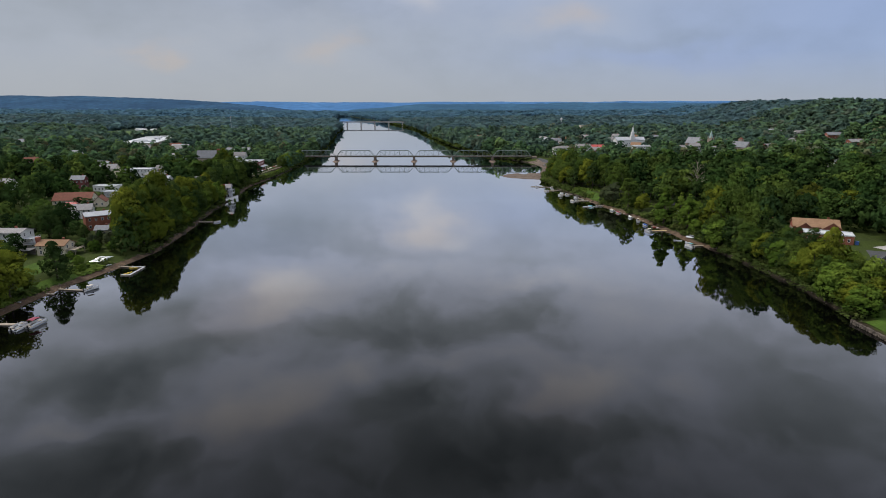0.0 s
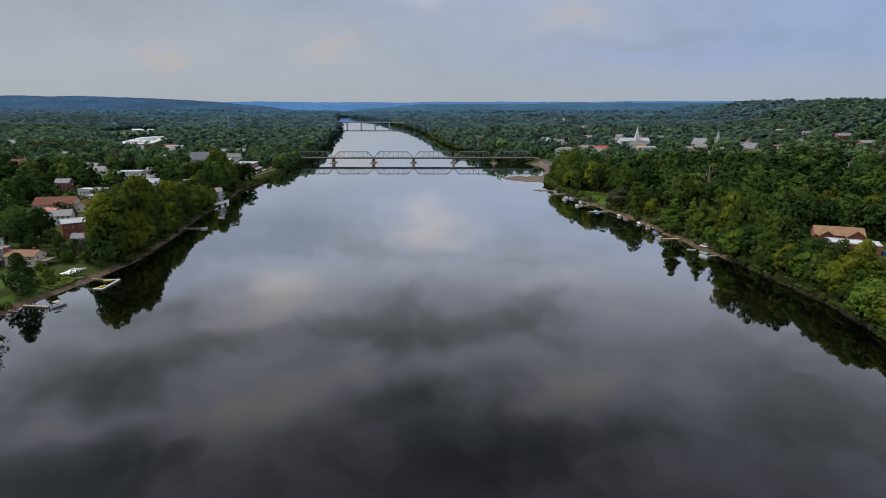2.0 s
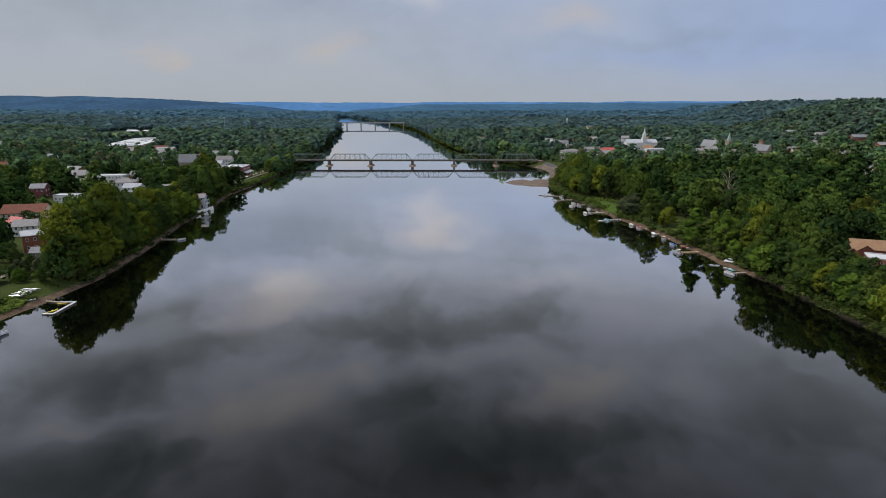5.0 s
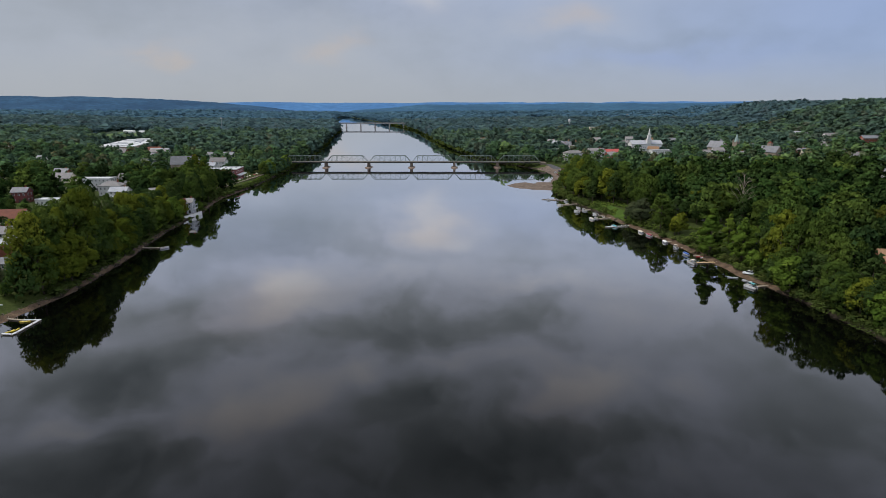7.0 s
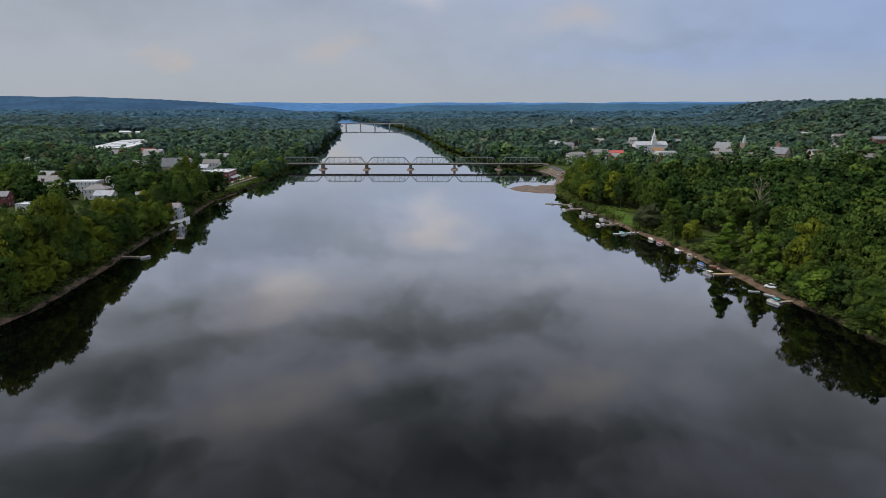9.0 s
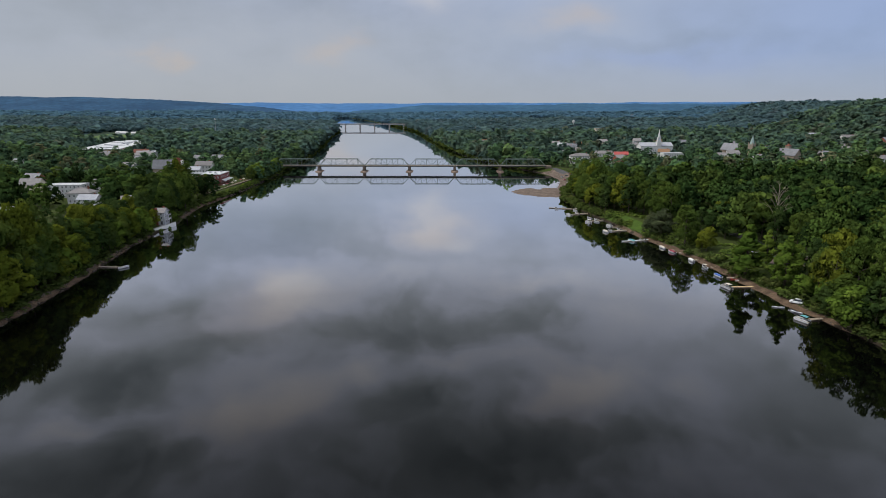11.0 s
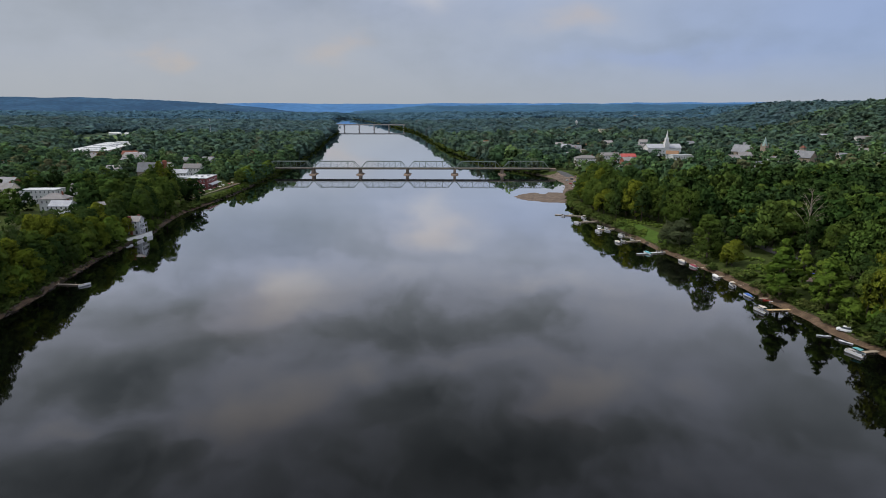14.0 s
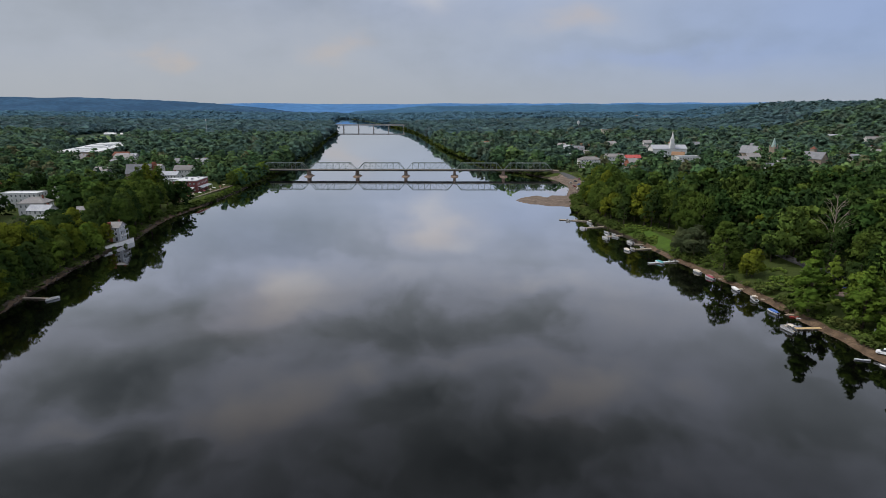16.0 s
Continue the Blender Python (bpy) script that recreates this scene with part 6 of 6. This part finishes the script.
WD = "weathered timber dock reaching into the river"
dock(93, 546, 73, 552, 1.6, TIMBER, WD)
motor_boat(78, 549, 115, 5.2), motor_boat(84, 551, 112, 5.0), motor_boat(91, 541, 117, 6.0, None, "white motor boat with a dark canopy", True)
dock(101, 530, 84, 524, 1.6, TIMBER, WD)
pontoon_boat(83, 522.5, 113, None, "white pontoon boat at a long dock"), motor_boat(90, 529, 115, 5.5)
dock(107, 505, 92, 499, 1.6, TIMBER, WD)
pontoon_boat(91, 496, 112, WHITE, "white pontoon boat with a pale canopy"), motor_boat(97, 498, 126, 5.5), motor_boat(98, 505, 113, 5.0), motor_boat(95, 511, 113, 5.8)
pontoon_boat(102, 484, 108, DARK, "pontoon boat with a dark canopy"), dock(110, 478, 103, 480, 1.4, TIMBER, WD)
motor_boat(95, 466, 112, 6.2, TAN, "motor boat under a tan cover"), motor_boat(99, 469, 113, 5.0), dock(112, 471, 99, 467, 1.5, TIMBER, WD), motor_boat(105, 472, 117, 3.6, None, "small white boat at a dock")
dock(117, 444, 98, 439, 1.6, GEL, "white floating dock with small boats"), motor_boat(104, 440.5, 113, 6.8, TEAL, "motor boat under a teal cover"), motor_boat(110, 443.5, 84, 3.0, None, "small white water scooter"), motor_boat(112.5, 443.5, 84, 3.0, None, "small white water scooter")
motor_boat(116, 424, 108, 6.0, TAN, "motor boat under a grey-tan cover"), motor_boat(118, 414.5, 108, 6.5, MAROON, "white motor boat with maroon cover"), dock(127, 420, 119, 418, 1.3, TIMBER, WD), dock(131, 412, 121, 412, 1.3, TIMBER, WD)
motor_boat(121.5, 397, 98, 6.0, WHITE, "motor boat under a bright white cover"), dock(133, 400, 123, 397, 1.4, TIMBER, WD)
motor_boat(123, 384, 90, 6.2, None, "white boat with a tan canvas top", True), dock(132, 383, 126, 384, 1.3, TIMBER, WD)
motor_boat(123.0, 369.0, 104, 6.2, BLUE, "white motor boat with a blue cover"), kayak(128.5, 364, 165, REDPLASTIC, "red kayak by a dock"), dock(135, 366, 126, 366, 1.2, TIMBER, WD), kayak(130, 362, 160, GEL, "white kayak by a dock")
pontoon_boat(119.5, 351.5, 105, TAN, "pontoon boat with a pale tan canopy", 8.0), dock(136, 353, 122, 352, 1.5, NEWTIMBER, "new yellow timber dock")
kayak(128.5, 326.5, 165, GEL, "low pale canoe drifting near the beach", 4.6, 0.0, "canoe"), kayak(132.5, 321.0, 125, GEL, "narrow white boat by the beach", 4.4, 0.0, "canoe")
pontoon_boat(129.5, 311.8, 113, TEAL, "pontoon boat with a teal canopy", 8.0), dock(140, 314, 132.5, 312.5, 1.4, TIMBER, WD)
dock(-174, 190, -160.8, 190, 1.8, TIMBER, WD), pontoon_boat(-159.0, 187.5, 84, None, "grey pontoon boat at a dock", 7.0, 1.22), pontoon_boat(-154.4, 190.2, 82, MAROON, "pontoon boat with a maroon canopy", 7.5, 1.3)
motor_boat(-156.8, 185.6, 84, 5.5, None, "small open grey boat between pontoons", False, 0.0, 1.1)
dock(-173, 231.4, -161, 229.8, 1.1, TIMBER, WD), motor_boat(-158.8, 231.6, 66, 6.8, None, "white motor boat with a tan top", True, 0.0, 1.3)
dock(-171, 268.6, -160, 266.6, 0.8, TIMBER, WD), dock(-160, 266.6, -153.6, 267, 0.9, GEL, "white floating dock section"), dock(-154.0, 266.4, -153.8, 253.4, 1.1, GEL, "white floating dock section")
dock(-153.4, 252.9, -158, 253.2, 1.0, GEL, "white floating dock section")
kayak(-158.5, 265.4, 15, YELLOW, "bright yellow kayak beside a dock"), kayak(-156.0, 257, 80, YELLOW, "bright yellow kayak beside a dock"), kayak(-156.9, 255.6, 75, YELLOW, "bright yellow kayak beside a dock")
dock(-174.5, 225, -170.5, 224.5, 0.9, TIMBER, WD), kayak(-177, 212, -20, GEL, "white canoe pulled up on the beach", 4.4, ground_z(-177, 212) + 0.05, "canoe")
dock(-174, 379.5, -163.5, 379, 1.1, TIMBER, WD), motor_boat(-161, 378.5, 55, 6.0)
for i in range(6):
    kayak(-177.5 + 0.5 * (i % 3), 265.5 + i * 1.7, -2 + i, GEL if i % 3 else ALU, "upturned pale canoe on the shore", 7.4, ground_z(-177, 265.5 + i * 1.7) + 0.35, "canoe")
kayak(-171, 264.5, 38, GEL, "white canoe on the beach edge", 4.5, ground_z(-171, 264.5) + 0.2, "canoe")
for i, (x, y, m) in enumerate(((157, 392, ALU), (160, 386, BLUE), (164, 380, GEL), (168, 374, BLUE), (171, 388, GEL), (153, 396, GEL))):
    kayak(x, y, -35, m, "upturned rowing boat stored on the bank", 6.0, ground_z(x, y) + 0.2, "canoe")


# ---- vehicles, posts ----
def car(x, y, rot, paint, label, tall=False):
    z = ground_z(x, y) + (0.16 if not (125 < x < 140) else 0.02)
    c = thing("car", pose(x, y, z, 0, 0, rot), label, "car", "parked cars")
    h = 0.95 if not tall else 1.1
    ring = lambda xx, w, z0, z1: [(xx, -w, z0), (xx, w, z0), (xx, w, z1 - 0.12), (xx, w * 0.9, z1), (xx, -w * 0.9, z1), (xx, -w, z1 - 0.12)]
    part("body", Solid().rings([ring(-2.3, 0.82, 0.4, h - 0.1), ring(-2.1, 0.9, 0.3, h), ring(0.9, 0.92, 0.28, h), ring(2.0, 0.88, 0.3, h - 0.1), ring(2.3, 0.75, 0.4, h - 0.3)]), paint, c)
    top = h + (0.55 if not tall else 0.72)
    back = -1.9 if tall else -1.5
    part("cabin", Solid().rings([[(back - 0.2, -0.85, h), (back - 0.2, 0.85, h), (1.1, 0.85, h), (1.1, -0.85, h)], [(back + 0.15, -0.7, top), (back + 0.15, 0.7, top), (0.4, 0.7, top), (0.4, -0.7, top)]]), PANE, c, "dark glass cabin")
    part("roof", Solid().box((back + 0.55) / 2, 0, top, 0.4 - back - 0.1, 1.42, 0.06), paint, c)
    wm = Solid().tube((0, -0.11, 0), (0, 0.11, 0), 0.34, 0.34, 10).mesh("wheel", BLACK)
    rm = Solid().tube((0, -0.12, 0), (0, 0.12, 0), 0.2, 0.2, 8).mesh("rim", ALU)
    for u in (-1.4, 1.4):
        for v in (-0.8, 0.8):
            w_ = part("wheel", wm, BLACK, c, "", pose(u, v, 0.34))
            part("rim", rm, ALU, w_)
    return c


car(136.2, 328.2, 140, CARPAINT[0], "white estate car parked on the beach", True)
rng = random.Random(3)
for i in range(9):
    car(113 + (i % 3) * 5.5 + (i // 3), 692 + (i // 3) * 22 + (i % 3) * 7, rng.uniform(60, 120), CARPAINT[i % 5], ("white car", "silver car", "dark car", "red car", "blue car")[i % 5] + " parked by the boat ramp")
for i, (x, y) in enumerate(((176, 296), (180, 302), (186, 290), (181, 284), (171, 287), (162, 376), (206, 268))):
    car(x, y, 30 + i * 17, CARPAINT[(0, 1, 0, 0, 1, 2, 2)[i]], ("white car", "silver car", "dark car")[(0, 1, 0, 0, 1, 2, 2)[i]] + " parked in a yard")
car(163, 452, 88, CARPAINT[2], "dark car on the river road")


def utility_pole(x, y, lamp=False):
    z = ground_z(x, y)
    p = thing("utility_pole", pose(x, y, z), "weathered wooden utility pole beside the road", "utility pole", "utility poles")
    part("pole", Solid().tube((0, 0, -1), (0, 0, 9.5), 0.2, 0.14, 8), TIMBER, p)
    part("crossarm", Solid().box(0, 0, 8.8, 2.2, 0.14, 0.16), TIMBER, p)
    for u in (-0.9, -0.4, 0.4, 0.9):
        part("insulator", Solid().tube((u, 0, 8.96), (u, 0, 9.2), 0.06, 0.04, 6), ALU, p)


utility_pole(160, 468), utility_pole(157, 512), utility_pole(172, 352)
mp = thing("marker_post", pose(143, 343, ground_z(143, 343)), "short white marker post at the beach edge", "post")
part("post", Solid().box(0, 0, -0.3, 0.4, 0.3, 1.7).box(0, 0, 1.4, 0.46, 0.36, 0.1), WHITE, mp)
sh = thing("shelter", pose(137, 478, ground_z(137, 478)), "small open shelter with a pale flat roof", "shelter")
part("roof", Solid().box(0, 0, 2.5, 7, 4, 0.2), TINROOF, sh)
for u, v in ((-3.2, -1.7), (3.2, -1.7), (3.2, 1.7), (-3.2, 1.7)):
    part("post", Solid().box(u, v, -0.5, 0.18, 0.18, 3.0), TIMBER, sh)
